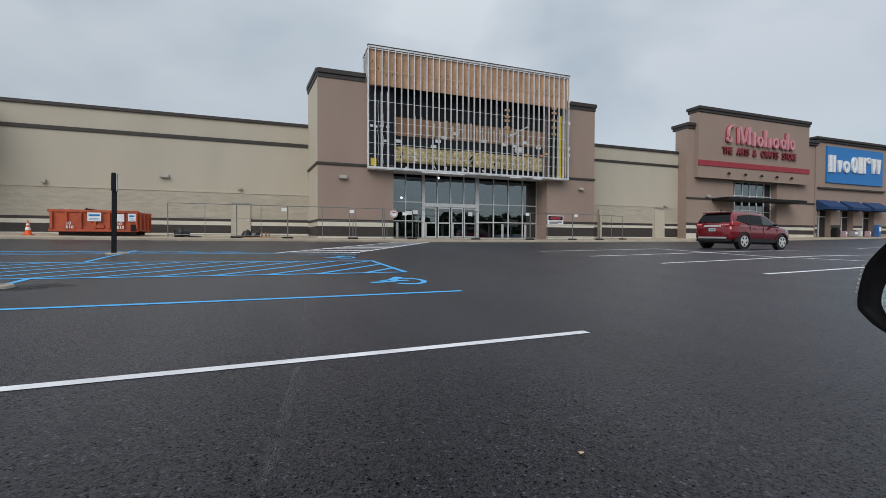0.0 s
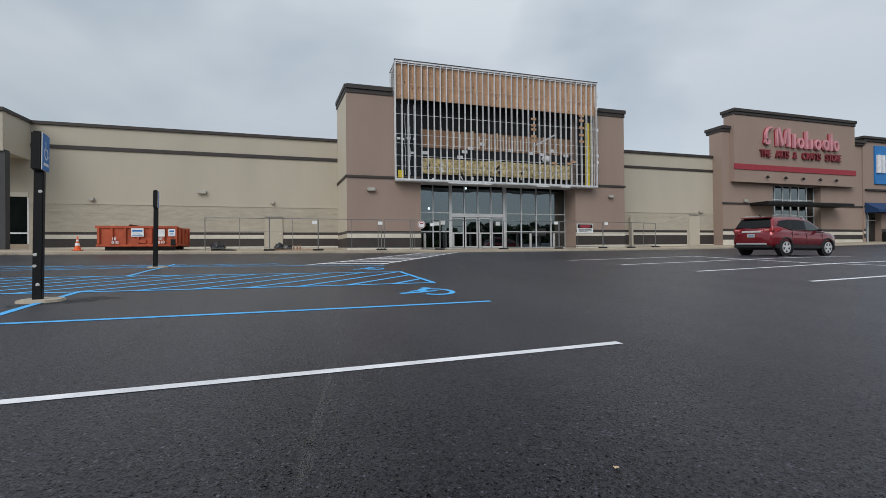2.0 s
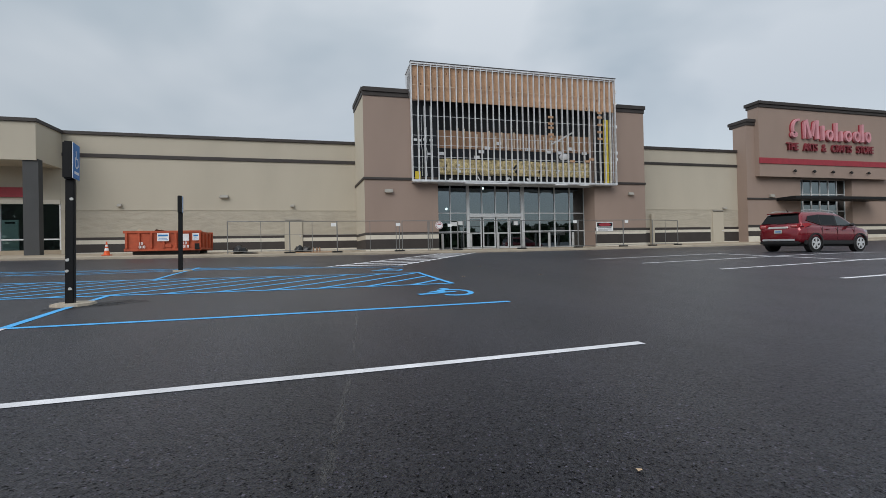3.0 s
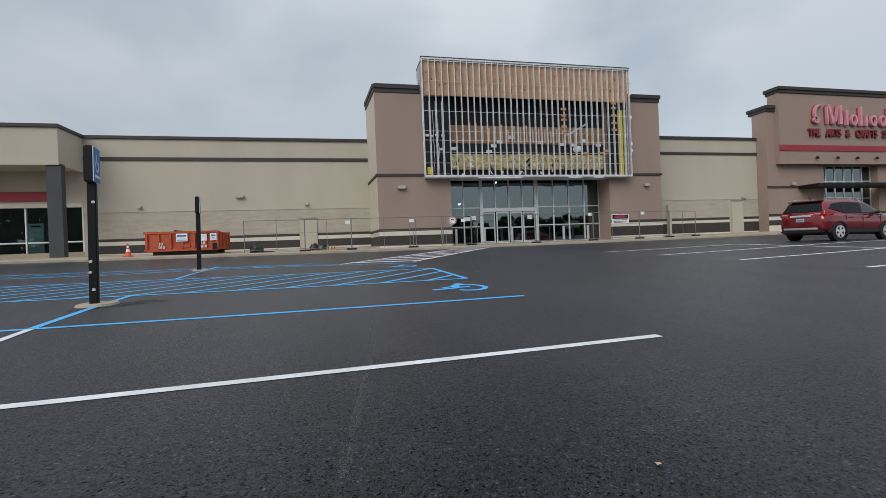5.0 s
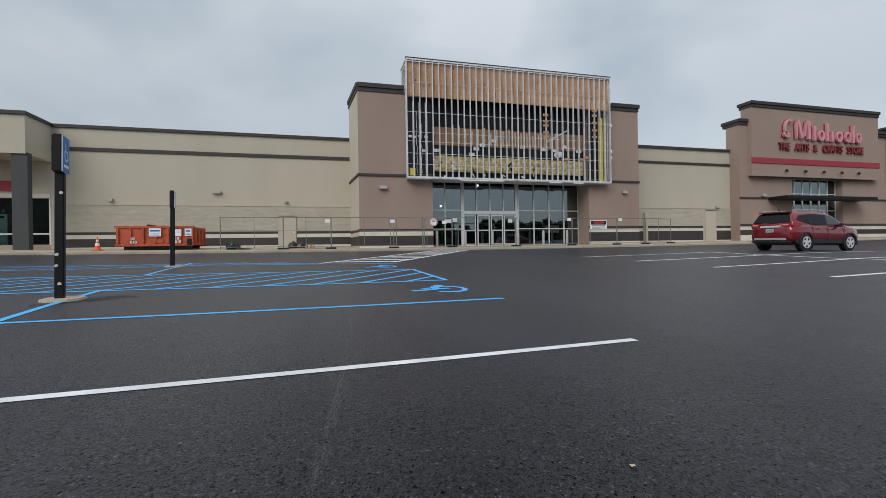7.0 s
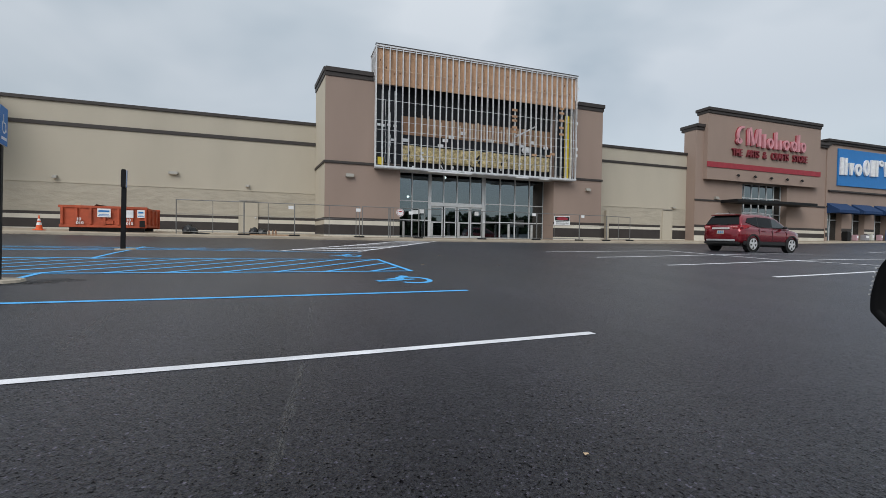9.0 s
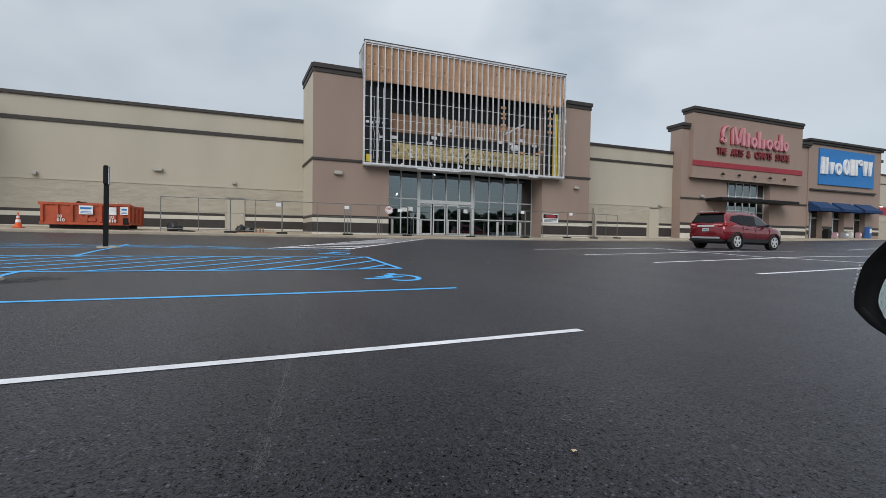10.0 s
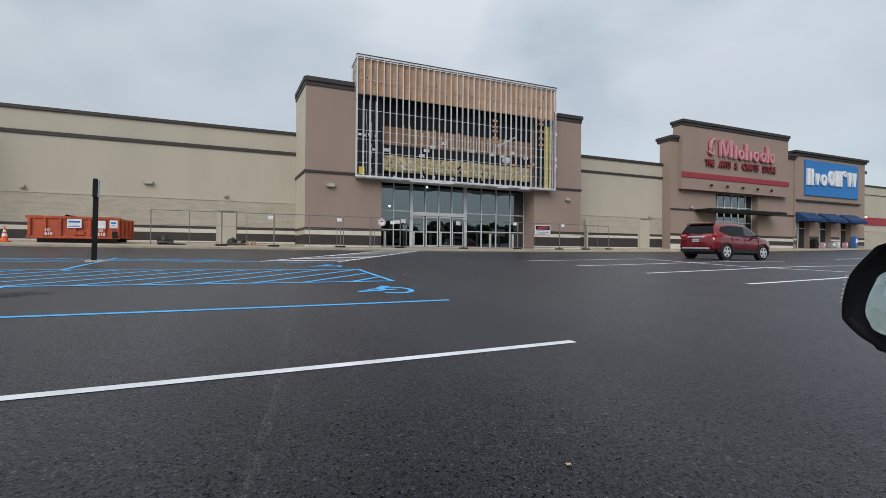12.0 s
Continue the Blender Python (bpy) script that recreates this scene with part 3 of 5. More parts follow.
for x in (18.75, 19.0):
    boxpart("rear_stud", (x - 0.02, x + 0.02, FY + 0.3, FY + 0.4, 5.2, 10.0), M_STEEL, frame_t)
boxpart("side_sheathing", (5.16, 6.76, TY - 0.018, TY - 0.003, 5.45, 10.2), M_FELT, frame_t)
boxpart("side_sheathing", (17.88, 19.25, TY - 0.018, TY - 0.003, 5.45, 10.2), M_FELT, frame_t)
rb = random.Random(5)
# knots and fixing stains on the plywood, and tangled cable at the west end of the framing
for k in range(46):
    x, z, r = rb.uniform(5.3, 19.1), rb.uniform(10.2, 12.15), rb.uniform(0.03, 0.065)
    bm = bmesh.new()
    bmesh.ops.create_cone(bm, cap_ends=True, segments=7, radius1=r, radius2=r * 0.8, depth=0.004, matrix=pose(x, FY + 0.162, z, 90) @ Matrix.Diagonal((0.7, 1.4, 1, 1)))
    part("plywood_knot", bm, M_KNOT, frame_t, "dark knot in the plywood")
for k in range(3):
    bm = bmesh.new()
    x = 5.75 + k * 0.3
    pts = [(x + 0.12 * noise.noise(Vector((k * 3.1, j * 0.9, 2))), 5.5 + j * 0.38) for j in range(11 - 2 * k)]
    stroke(bm, pts, 0.022, TY - 0.2, TY - 0.18)
    part("loose_cable", bm, M_PAPER, frame_t, "pale loose cable in the framing")
for x, z in ((5.35, 7.75), (5.6, 7.72), (5.95, 7.78), (6.2, 6.9), (6.35, 7.76), (8.05, 6.0), (8.15, 5.85), (8.1, 6.25)):
    boxpart("paper_tag", (x - 0.1, x + 0.1, TY - 0.15, TY - 0.13, z - 0.07, z + 0.07), M_PAPER, frame_t)
for x, w in ((8.4, 2.9), (14.6, 0.9), (16.4, 0.7)):
    boxpart("drip_strip", (x, x + w, FY - 0.03, FY + 0.3, 5.02, 5.075), M_PAPER, frame_t, "loose white trim strip")
# torn edge of the insulation: loose batts of uneven height
for k in range(26):
    x = 6.92 + k * 0.411
    boxpart("insulation_batt", (x, x + 0.40, TY + 0.1 + rb.random() * 0.06, TY + 0.178, 5.66 + rb.random() * 0.2, 6.5 + rb.random() * 0.24), M_INSUL, frame_t, bevel=0.02)

# scraps of felt and plastic caught in the lower framing, and clips on the end stud
for k in range(34):
    x, z, w = rb.uniform(7.0, 17.5), rb.choice((5.35, 5.45, 5.6, 6.0, 6.3)) + rb.uniform(-0.1, 0.12), rb.uniform(0.05, 0.16)
    bm = bmesh.new()
    bmesh.ops.create_icosphere(bm, subdivisions=1, radius=w, matrix=Matrix.Translation((x, TY + 0.06, z)) @ Matrix.Rotation(rb.uniform(-1, 1), 4, "Y") @ Matrix.Diagonal((0.5, 0.3, 1.5, 1)))
    for v in bm.verts:
        v.co.x += 0.06 * noise.noise(v.co * 9)
        v.co.z += 0.08 * noise.noise(v.co * 7)
    if k % 4:
        part("felt_scrap", bm, M_FELT, frame_t, "torn scrap of black felt")
    else:
        part("plastic_scrap", bm, M_PAPER, frame_t, "white scrap of torn wrap")
for z in (6.75, 7.2, 9.0, 10.6, 11.4):
    boxpart("end_clip", (FX1 + 0.022, FX1 + 0.09, FY - 0.02, FY + 0.06, z, z + 0.2), M_PAPER, frame_t, "white clip on the end stud")
boxpart("felt_flap", (18.2, 19.1, FY + 0.19, FY + 0.23, 9.65, 9.95), M_FELT, frame_t, "black felt flap")

# ---- entrance glazing ----
GY = 28.3
glz = thing("entrance_glazing", "aluminium shopfront glazing with sliding doors", "shopfront", kind="structure")
gz0, gz1 = S(12, GY), 5.2
rows_z = (gz0, 0.8 + 0.0457 * GY, 0.8 + 0.0899 * GY, gz1)
for a, b in ((6.75, 9.07), (13.2, 17.92)):
    n = 2 if a < 10 else 4
    xs = [a + (b - a) * k / n for k in range(n + 1)]
    for x in xs:
        boxpart("mullion", (x - 0.035, x + 0.035, GY - 0.07, GY + 0.07, gz0 - 0.1, gz1), M_ALU, glz)
    for z in rows_z:
        for p, q in zip(xs[:-1], xs[1:]):
            boxpart("transom", (p + 0.036, q - 0.036, GY - 0.06, GY + 0.06, z - 0.03, z + 0.03), M_ALU, glz)
    for z0, z1 in zip(rows_z[:-1], rows_z[1:]):
        for p, q in zip(xs[:-1], xs[1:]):
            boxpart("pane", (p + 0.03, q - 0.03, GY - 0.006, GY + 0.006, z0 + 0.02, z1 - 0.02), M_GLASS, glz)
DZ = 0.8 + 0.088 * GY
xs = [9.15 + k * (13.05 - 9.15) / 4 for k in range(5)]
for k, x in enumerate(xs):
    w = 0.09 if k in (0, 4) else 0.035
    boxpart("mullion", (x - w, x + w, GY - 0.08, GY + 0.08, DZ if k not in (0, 4) else gz0 - 0.1, gz1), M_ALU, glz)
boxpart("door_header", (9.24, 12.96, GY - 0.13, GY + 0.09, DZ - 0.22, DZ + 0.02), M_ALU, glz, "sliding door header box")
for p, q in zip(xs[:-1], xs[1:]):
    boxpart("pane", (p + 0.03, q - 0.03, GY - 0.006, GY + 0.006, DZ, gz1), M_GLASS, glz)
for k, (p, q) in enumerate(zip(xs[:-1], xs[1:])):
    yo = GY - 0.06 if k in (1, 2) else GY + 0.0
    d = part("sliding_door", (lambda b: (bx(b, p + 0.04, p + 0.115, yo - 0.02, yo + 0.02, gz0, DZ - 0.23), bx(b, q - 0.115, q - 0.04, yo - 0.02, yo + 0.02, gz0, DZ - 0.23),
                                         bx(b, p + 0.12, q - 0.12, yo - 0.02, yo + 0.02, gz0, gz0 + 0.14), bx(b, p + 0.12, q - 0.12, yo - 0.02, yo + 0.02, DZ - 0.33, DZ - 0.23),
                                         bx(b, p + 0.12, q - 0.12, yo - 0.02, yo + 0.02, gz0 + 1.0, gz0 + 1.08), b)[-1])(bmesh.new()), M_ALU, glz, "aluminium framed sliding door leaf")
    for z0, z1 in ((gz0 + 0.13, gz0 + 1.03), (gz0 + 1.07, DZ - 0.32)):
        boxpart("pane", (p + 0.11, q - 0.11, yo - 0.005, yo + 0.005, z0, z1), M_GLASS, d)
# Room shell behind the glass, coloured near-black for its unlit depth.
room = thing("interior", "empty shop interior behind the glazing, dimness put into near-black colour", "room", kind="structure")
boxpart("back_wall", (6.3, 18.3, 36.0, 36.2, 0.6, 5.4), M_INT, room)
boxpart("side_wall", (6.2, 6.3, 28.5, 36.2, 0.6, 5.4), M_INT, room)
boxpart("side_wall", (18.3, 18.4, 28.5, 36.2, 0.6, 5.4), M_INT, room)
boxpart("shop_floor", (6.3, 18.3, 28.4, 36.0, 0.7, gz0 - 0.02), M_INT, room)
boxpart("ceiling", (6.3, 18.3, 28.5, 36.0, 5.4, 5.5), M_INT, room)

M_BULB = glow("bulb_glow", (1.0, 0.95, 0.88), 25.0)
for x, y, z in ((10.35, 28.62, 5.08), (7.76, 28.7, 3.66)):
    t = thing("light_bulb", "bare lit site bulb on a cable", "bulb", "site bulbs")
    bm = bmesh.new()
    bmesh.ops.create_uvsphere(bm, u_segments=12, v_segments=8, radius=0.085, matrix=Matrix.Translation((x, y, z)))
    part("bulb", bm, M_BULB, t, smooth=True)
    bm = bmesh.new()
    rod(bm, (x, y, z + 0.08), (x, y, 5.1 if z > 4.5 else 5.4), 0.02)
    part("cable", bm, M_BLACK, t)

# ---- canopy and shop at the west end ----
can = thing("corner_canopy", "cream stucco canopy on a charcoal column", "canopy")
boxpart("fascia", (-40, -14.9, 28.1, 28.4, 6.13, 8.18), M_CREAM, can)
boxpart("fascia", (-15.2, -14.9, 28.4, 30.49, 6.13, 8.18), M_CREAM, can)
boxpart("coping", (-40, -14.82, 28.0, 28.5, 8.18, 8.36), M_BROWN, can)
boxpart("coping", (-15.3, -14.82, 28.5, 30.5, 8.18, 8.36), M_BROWN, can)
boxpart("ledge", (-40, -14.86, 28.04, 28.098, 6.13, 6.35), M_CREAM, can)
boxpart("soffit", (-40, -15.2, 28.4, 30.5, 6.2, 6.3), M_CREAM, can)
boxpart("column", (-15.52, -14.82, 28.12, 28.5, 0.9, 6.2), M_DKGREY, can, "charcoal square column")
shop = thing("wall_shop", "cream shop wall with dark shop windows and red band", "wall", kind="structure")
boxpart("upper_wall", (-40, -15.004, 30.5, 30.8, 4.06, 6.2), M_CREAM, shop)
boxpart("red_band", (-40, -16.3, 30.42, 30.498, 4.44, 5.0), M_RED, shop)
boxpart("head_trim", (-40, -15.01, 30.44, 30.499, 4.06, 4.3), M_WHITE, shop)
boxpart("sill_wall", (-40, -15.004, 30.5, 30.8, 0.6, 1.4), M_CONC, shop)
for k in range(8):
    x1 = -15.06 - k * 2.9
    boxpart("mullion", (x1 - 0.035, x1 + 0.035, 30.52, 30.64, 1.4, 4.06), M_ALU, shop)
    boxpart("pane", (x1 - 2.85, x1 - 0.05, 30.575, 30.585, 1.4, 4.06), M_CLEAR, shop)
    boxpart("transom", (x1 - 2.85, x1 - 0.05, 30.54, 30.62, 1.98, 2.06), M_ALU, shop)
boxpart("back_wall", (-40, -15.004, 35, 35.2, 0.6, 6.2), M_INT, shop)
boxpart("roof", (-40, 22, 30.8, 60, 8.0, 8.15), M_ROOF, shop)

# ---- plain back and end walls and roofs that close the row ----
M_BACK = mat("plain_block_back", (0.36, 0.33, 0.28), 0.9, bump=0.3)
for nm, box, lab in (("wall_back", (-40, 110, 60, 60.3, 0.5, 8.3), "plain block back wall of the row"), ("wall_end_west", (-40.3, -40, 28.1, 60.3, 0.5, 8.3), "plain block end wall"), ("wall_end_east", (110, 110.3, 29.3, 60.3, 0.5, 8.6), "plain block end wall of the row")):
    w_ = thing(nm, lab, "wall", kind="structure")
    boxpart("blockwork", box, M_BACK, w_)
rf = thing("roof_east", "flat grey roof behind the shop parapets", "roof", kind="structure")
boxpart("membrane", (22.05, 33.9, 29.65, 60, 8.0, 8.15), M_ROOF, rf)
boxpart("membrane", (62.1, 110, 29.65, 60, 8.1, 8.25), M_ROOF, rf)
boxpart("membrane", (2.2, 22.0, 30.65, 31.0, 8.2, 8.3), M_ROOF, rf)

# ---- craft store ----
craft = thing("craft_store", "taupe stucco shop front with stepped parapet and red stripe", "building")
boxpart("pier", (32.95, 38.6, 28.4, 29.6, 0.6, 10.5), M_TAUPE, craft)
boxpart("pier", (44.5, 50.0, 28.4, 29.6, 0.6, 10.3), M_TAUPE, craft)
boxpart("lintel", (38.6, 44.5, 28.4, 29.4, 6.3, 10.1), M_TAUPE, craft)
boxpart("cornice", (32.9, 34.1, 28.32, 29.9, 10.5, 10.74), M_BROWN, craft, bevel=0.02)
boxpart("cornice", (32.84, 34.13, 28.24, 30.0, 10.74, 11.0), M_BROWN, craft, bevel=0.02)
boxpart("cornice", (48.3, 50.1, 28.2, 29.9, 10.3, 10.5), M_BROWN, craft, bevel=0.02)
boxpart("cornice", (48.3, 50.25, 28.1, 30.0, 10.5, 10.76), M_BROWN, craft, bevel=0.02)
boxpart("sign_wall", (33.8, 48.4, 28.0, 28.95, 6.35, 11.9), M_TAUPE, craft)
boxpart("cornice", (33.76, 48.44, 27.92, 29.1, 11.9, 12.14), M_BROWN, craft, bevel=0.02)
boxpart("cornice", (33.68, 48.5, 27.84, 29.2, 12.14, 12.4), M_BROWN, craft, bevel=0.02)
boxpart("red_stripe", (33.75, 48.45, 27.94, 27.998, 7.36, 7.82), M_RED, craft, "dull red horizontal stripe")
boxpart("ledge", (33.7, 48.5, 27.92, 27.999, 6.3, 6.42), M_TAUPE, craft)
for p, q in ((32.9, 38.6), (44.5, 50.0)):
    boxpart("band", (p, q, 28.33, 28.399, 4.48, 4.62), M_BROWN, craft)
boxpart("roof", (34, 62, 29.6, 60, 8.3, 8.4), M_ROOF, craft)
boxpart("canopy_slab", (35.9, 46.2, 26.8, 28.35, 4.38, 4.62), M_BLACK, craft, "thin black flat canopy", 0.015)
for p, q in ((32.95, 38.6), (44.5, 50.0)):
    for st in ((2.2, 2.42), (1.5, 1.92)):
        boxpart("stripe", (p, q, 28.392, 28.399, *st), M_BROWN, craft)
    boxpart("white_strip", (p, q, 28.391, 28.399, 1.92, 2.2), M_WHITE, craft)
    boxpart("white_strip", (p, q, 28.391, 28.399, 0.8, 1.5), M_WHITE, craft)
win = thing("window_1", "dark aluminium shop window and doors under a canopy", "window", kind="structure")
xs = [38.6 + k * 5.9 / 6 for k in range(7)]
zs = (S(42, 29), 2.3, 3.6, 5.05, 6.3)
for x in xs:
    boxpart("mullion", (x - 0.04, x + 0.04, 28.95, 29.07, zs[0], zs[-1]), M_ALU, win)
for z in zs:
    for p, q in zip(xs[:-1], xs[1:]):
        boxpart("transom", (p + 0.041, q - 0.041, 28.96, 29.06, z - 0.035, z + 0.035), M_ALU, win)
for z0, z1 in zip(zs[:-1], zs[1:]):
    for p, q in zip(xs[:-1], xs[1:]):
        boxpart("pane", (p + 0.03, q - 0.03, 29.005, 29.015, z0 + 0.02, z1 - 0.02), M_GLASS, win)
cint = thing("interior_craft", "shop interior with strip lights, dimness put into near-black colour", "room", kind="structure")
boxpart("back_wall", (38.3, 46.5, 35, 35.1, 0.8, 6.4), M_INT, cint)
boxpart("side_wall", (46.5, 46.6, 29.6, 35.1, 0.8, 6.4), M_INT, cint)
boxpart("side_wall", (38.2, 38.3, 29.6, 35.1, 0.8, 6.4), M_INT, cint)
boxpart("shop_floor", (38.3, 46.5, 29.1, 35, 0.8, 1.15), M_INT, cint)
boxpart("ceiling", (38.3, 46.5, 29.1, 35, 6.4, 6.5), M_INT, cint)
M_TUBE = glow("tube_glow", (1.0, 0.97, 0.8), 10.0)
for x, y in ((41.2, 30.5), (42.9, 30.5), (42.0, 32.5)):
    t = thing("strip_light", "lit ceiling strip light inside the shop", "lamp", "strip lights")
    boxpart("tube", (x - 0.6, x + 0.6, y - 0.06, y + 0.06, 4.25, 4.32), M_TUBE, t)
    boxpart("hanger", (x - 0.02, x + 0.02, y - 0.02, y + 0.02, 4.33, 6.4), M_STEEL, t)
for x in (37.3, 39.4, 41.5, 43.6, 45.65):
    t = thing("spot_lamp", "small dark sign spotlight on the wall", "lamp", "sign spotlights")
    bm = bmesh.new()
    rod(bm, (x, 27.76, 6.72), (x, 27.86, 6.88), 0.09, 10)
    part("head", bm, M_BLACK, t)
    bm = bmesh.new()
    rod(bm, (x, 27.8, 6.8), (x, 27.999, 6.8), 0.03)
    part("arm", bm, M_BLACK, t)


# shop sign: plain shapes in its colours, with the line of words below
sgn = thing("shop_sign", "raised faded red channel sign on taupe stucco", "sign")
shapes = [(arc(37.72, 10.3, 0.62, 0.72, 80, 235, 12), 0.17), (arc(37.25, 9.78, 0.24, 0.17, 0, 360, 14), 0.15),
          ([(38.38, 9.5), (38.34, 10.9)], 0.13), ([(38.52, 11.05), (38.98, 9.55)], 0.27), ([(39.2, 9.7), (39.5, 10.95)], 0.13), ([(39.72, 11.05), (39.76, 9.5)], 0.3)]
shapes += [([(x, 9.43), (x, z)], w) for x, z, w in ((40.38, 10.65, 0.26), (41.88, 10.95, 0.24), (42.45, 10.28, 0.26), (44.92, 10.97, 0.25))]
shapes += [(arc(ox, 9.88, wx, 0.38, 0, 360, 18), 0.17) for ox, wx in ((41.15, 0.27), (43.25, 0.29), (44.28, 0.26), (45.58, 0.24))]
for pts, w in shapes:
    bm = bmesh.new()
    stroke(bm, pts, w, 27.72, 27.9)
    o = part("raised_shape", bm, M_PINK, sgn)
    bm = bmesh.new()
    stroke(bm, pts, w + 0.05 if isinstance(w, float) else [q + 0.05 for q in w], 27.905, 27.99)
    part("backing", bm, M_RED, o, "dark red return behind the face")


def words(text, size, m, material, parent, extrude=0.05, name="sign_text", squeeze=1.0):
    cu = bpy.data.curves.new(name, "FONT")
    cu.body, cu.size, cu.extrude, cu.align_x, cu.align_y = text, size, extrude, "CENTER", "BOTTOM_BASELINE"
    cu.offset = size * 0.018
    tmp = new(name, cu)
    me = bpy.data.meshes.new_from_object(tmp.evaluated_get(bpy.context.evaluated_depsgraph_get()))
    bpy.data.objects.remove(tmp)
    me.materials.append(material)
    ob = new(name, me)
    ob.matrix_world = m @ Matrix.Diagonal((squeeze, 1, 1, 1))
    ob.parent = parent
    return ob


# Shadow-side dark red of the raised words is put into their whole colour.
M_DKRED = mat("shadow_red_letters", (0.20, 0.025, 0.035), 0.5)
for txt, wx in (("THE", 37.15), ("ARTS", 39.1), ("&", 40.6), ("CRAFTS", 42.6), ("STORE", 45.35)):
    words(txt, 0.86, pose(wx, 27.9, 8.52, 90), M_DKRED, sgn, 0.08, "word", 0.76)

# ---- discount store ----
disc = thing("discount_store", "taupe shop front with stepped parapet and navy awnings", "building")
boxpart("front_wall", (50.01, 62.5, 28.3, 29.5, 4.4, 10.75), M_TAUPE, disc)
piers = ((50.01, 50.3), (52.5, 54.1), (56.2, 57.8), (59.9, 62.5))
for p, q in piers:
    boxpart("pier", (p, q, 28.3, 29.5, 0.8, 4.4), M_TAUPE, disc)
    for st in ((2.25, 2.5), (1.65, 2.05)):
        boxpart("stripe", (p, q, 28.292, 28.299, *st), M_BROWN, disc)
    boxpart("white_strip", (p, q, 28.291, 28.299, 2.05, 2.25), M_WHITE, disc)
boxpart("cornice", (49.85, 62.65, 28.15, 29.7, 10.75, 10.97), M_BROWN, disc, bevel=0.02)
boxpart("cornice", (49.72, 62.8, 28.02, 29.8, 10.97, 11.2), M_BROWN, disc, bevel=0.02)
boxpart("ledge", (50.2, 61.4, 28.1, 28.299, 6.1, 6.25), M_BROWN, disc)
boxpart("band", (50.05, 62.5, 28.23, 28.299, 4.55, 4.66), M_BROWN, disc)
boxpart("side_pier", (62.5, 63.2, 28.7, 29.5, 0.8, 9.8), M_TAUPE, disc)
boxpart("cornice", (62.5, 63.4, 28.5, 29.6, 9.8, 10.1), M_BROWN, disc)
for (p, q), (r, t_) in zip(piers[:-1], piers[1:]):
    boxpart("mullion", (q, q + 0.06, 28.75, 28.85, 1.2, 4.4), M_ALU, disc)
    boxpart("mullion", ((q + r) / 2 - 0.04, (q + r) / 2 + 0.04, 28.75, 28.85, 1.2, 4.4), M_ALU, disc)
    boxpart("transom", (q, r, 28.75, 28.85, 3.3, 3.38), M_ALU, disc)
    for u, v in ((q, (q + r) / 2), ((q + r) / 2, r)):
        boxpart("pane", (u + 0.03, v - 0.03, 28.795, 28.805, 1.25, 4.38), M_GLASS, disc)
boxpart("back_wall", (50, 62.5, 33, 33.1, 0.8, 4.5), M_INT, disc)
sg2 = thing("shop_sign", "bright blue flat shop sign with white raised shapes", "sign")
boxpart("panel", (51.5, 61.0, 28.18, 28.299, 6.75, 10.4), M_BLUESIGN, sg2, bevel=0.01)
bars = [([(51.85, 7.8), (51.88, 9.5)], 0.42), ([(52.5, 7.8), (52.5, 9.5)], 0.36), ([(53.35, 7.85), (53.35, 9.05)], [0.24, 0.78]), (arc(54.5, 8.45, 0.36, 0.46, 0, 360, 18), 0.3),
        (arc(55.8, 8.72, 0.32, 0.66, 0, 360, 18), 0.3), ([(56.82, 7.92), (56.82, 9.58)], 0.68), ([(57.5, 7.95), (57.5, 9.6)], 0.38), (arc(58.25, 9.33, 0.25, 0.25, 0, 360, 16), 0.17),
        ([(59.12, 8.03), (59.12, 9.55)], [0.3, 0.74]), ([(60.0, 8.03), (60.0, 9.55)], [0.3, 0.74])]
for pts, w in bars:
    bm = bmesh.new()
    stroke(bm, pts, w, 28.02, 28.17)
    part("raised_shape", bm, M_WHSIGN, sg2)
for x0 in (50.15, 53.95, 57.7):
    aw = thing("awning", "navy canvas awning over a shop window", "awning", "navy awnings")
    bm = bmesh.new()
    x1 = x0 + 3.05
    f = [bm.verts.new(p) for p in ((x0, 28.28, 4.97), (x1, 28.28, 4.97), (x1, 27.2, 4.25), (x0, 27.2, 4.25), (x1, 27.2, 3.98), (x0, 27.2, 3.98), (x0, 28.28, 3.98), (x1, 28.28, 3.98))]
    for q in ((0, 3, 2, 1), (3, 5, 4, 2), (0, 6, 5, 3), (1, 2, 4, 7), (0, 1, 7, 6)):
        bm.faces.new([f[k] for k in q])
    bmesh.ops.recalc_face_normals(bm, faces=bm.faces[:])
    bmesh.ops.solidify(bm, geom=bm.faces[:], thickness=0.03)
    part("canvas", bm, M_NAVY, aw)

# goods and a bin before the discount store
bin_t = thing("litter_bin", "black square litter bin on the pavement", "bin")
g = S(51.6, 27.4)
boxpart("body", (51.2, 51.8, 27.1, 27.6, g, g + 0.9), M_BLACK, bin_t, bevel=0.04)
boxpart("lid", (51.17, 51.83, 27.07, 27.63, g + 0.9, g + 0.98), M_DKGREY, bin_t, bevel=0.02)
M_GOODS = [mat("pink_goods", (0.5, 0.33, 0.38), 0.6), mat("grey_goods", (0.3, 0.3, 0.33), 0.6), mat("pale_goods", (0.6, 0.6, 0.55), 0.6), mat("blue_goods", (0.05, 0.15, 0.4), 0.5)]
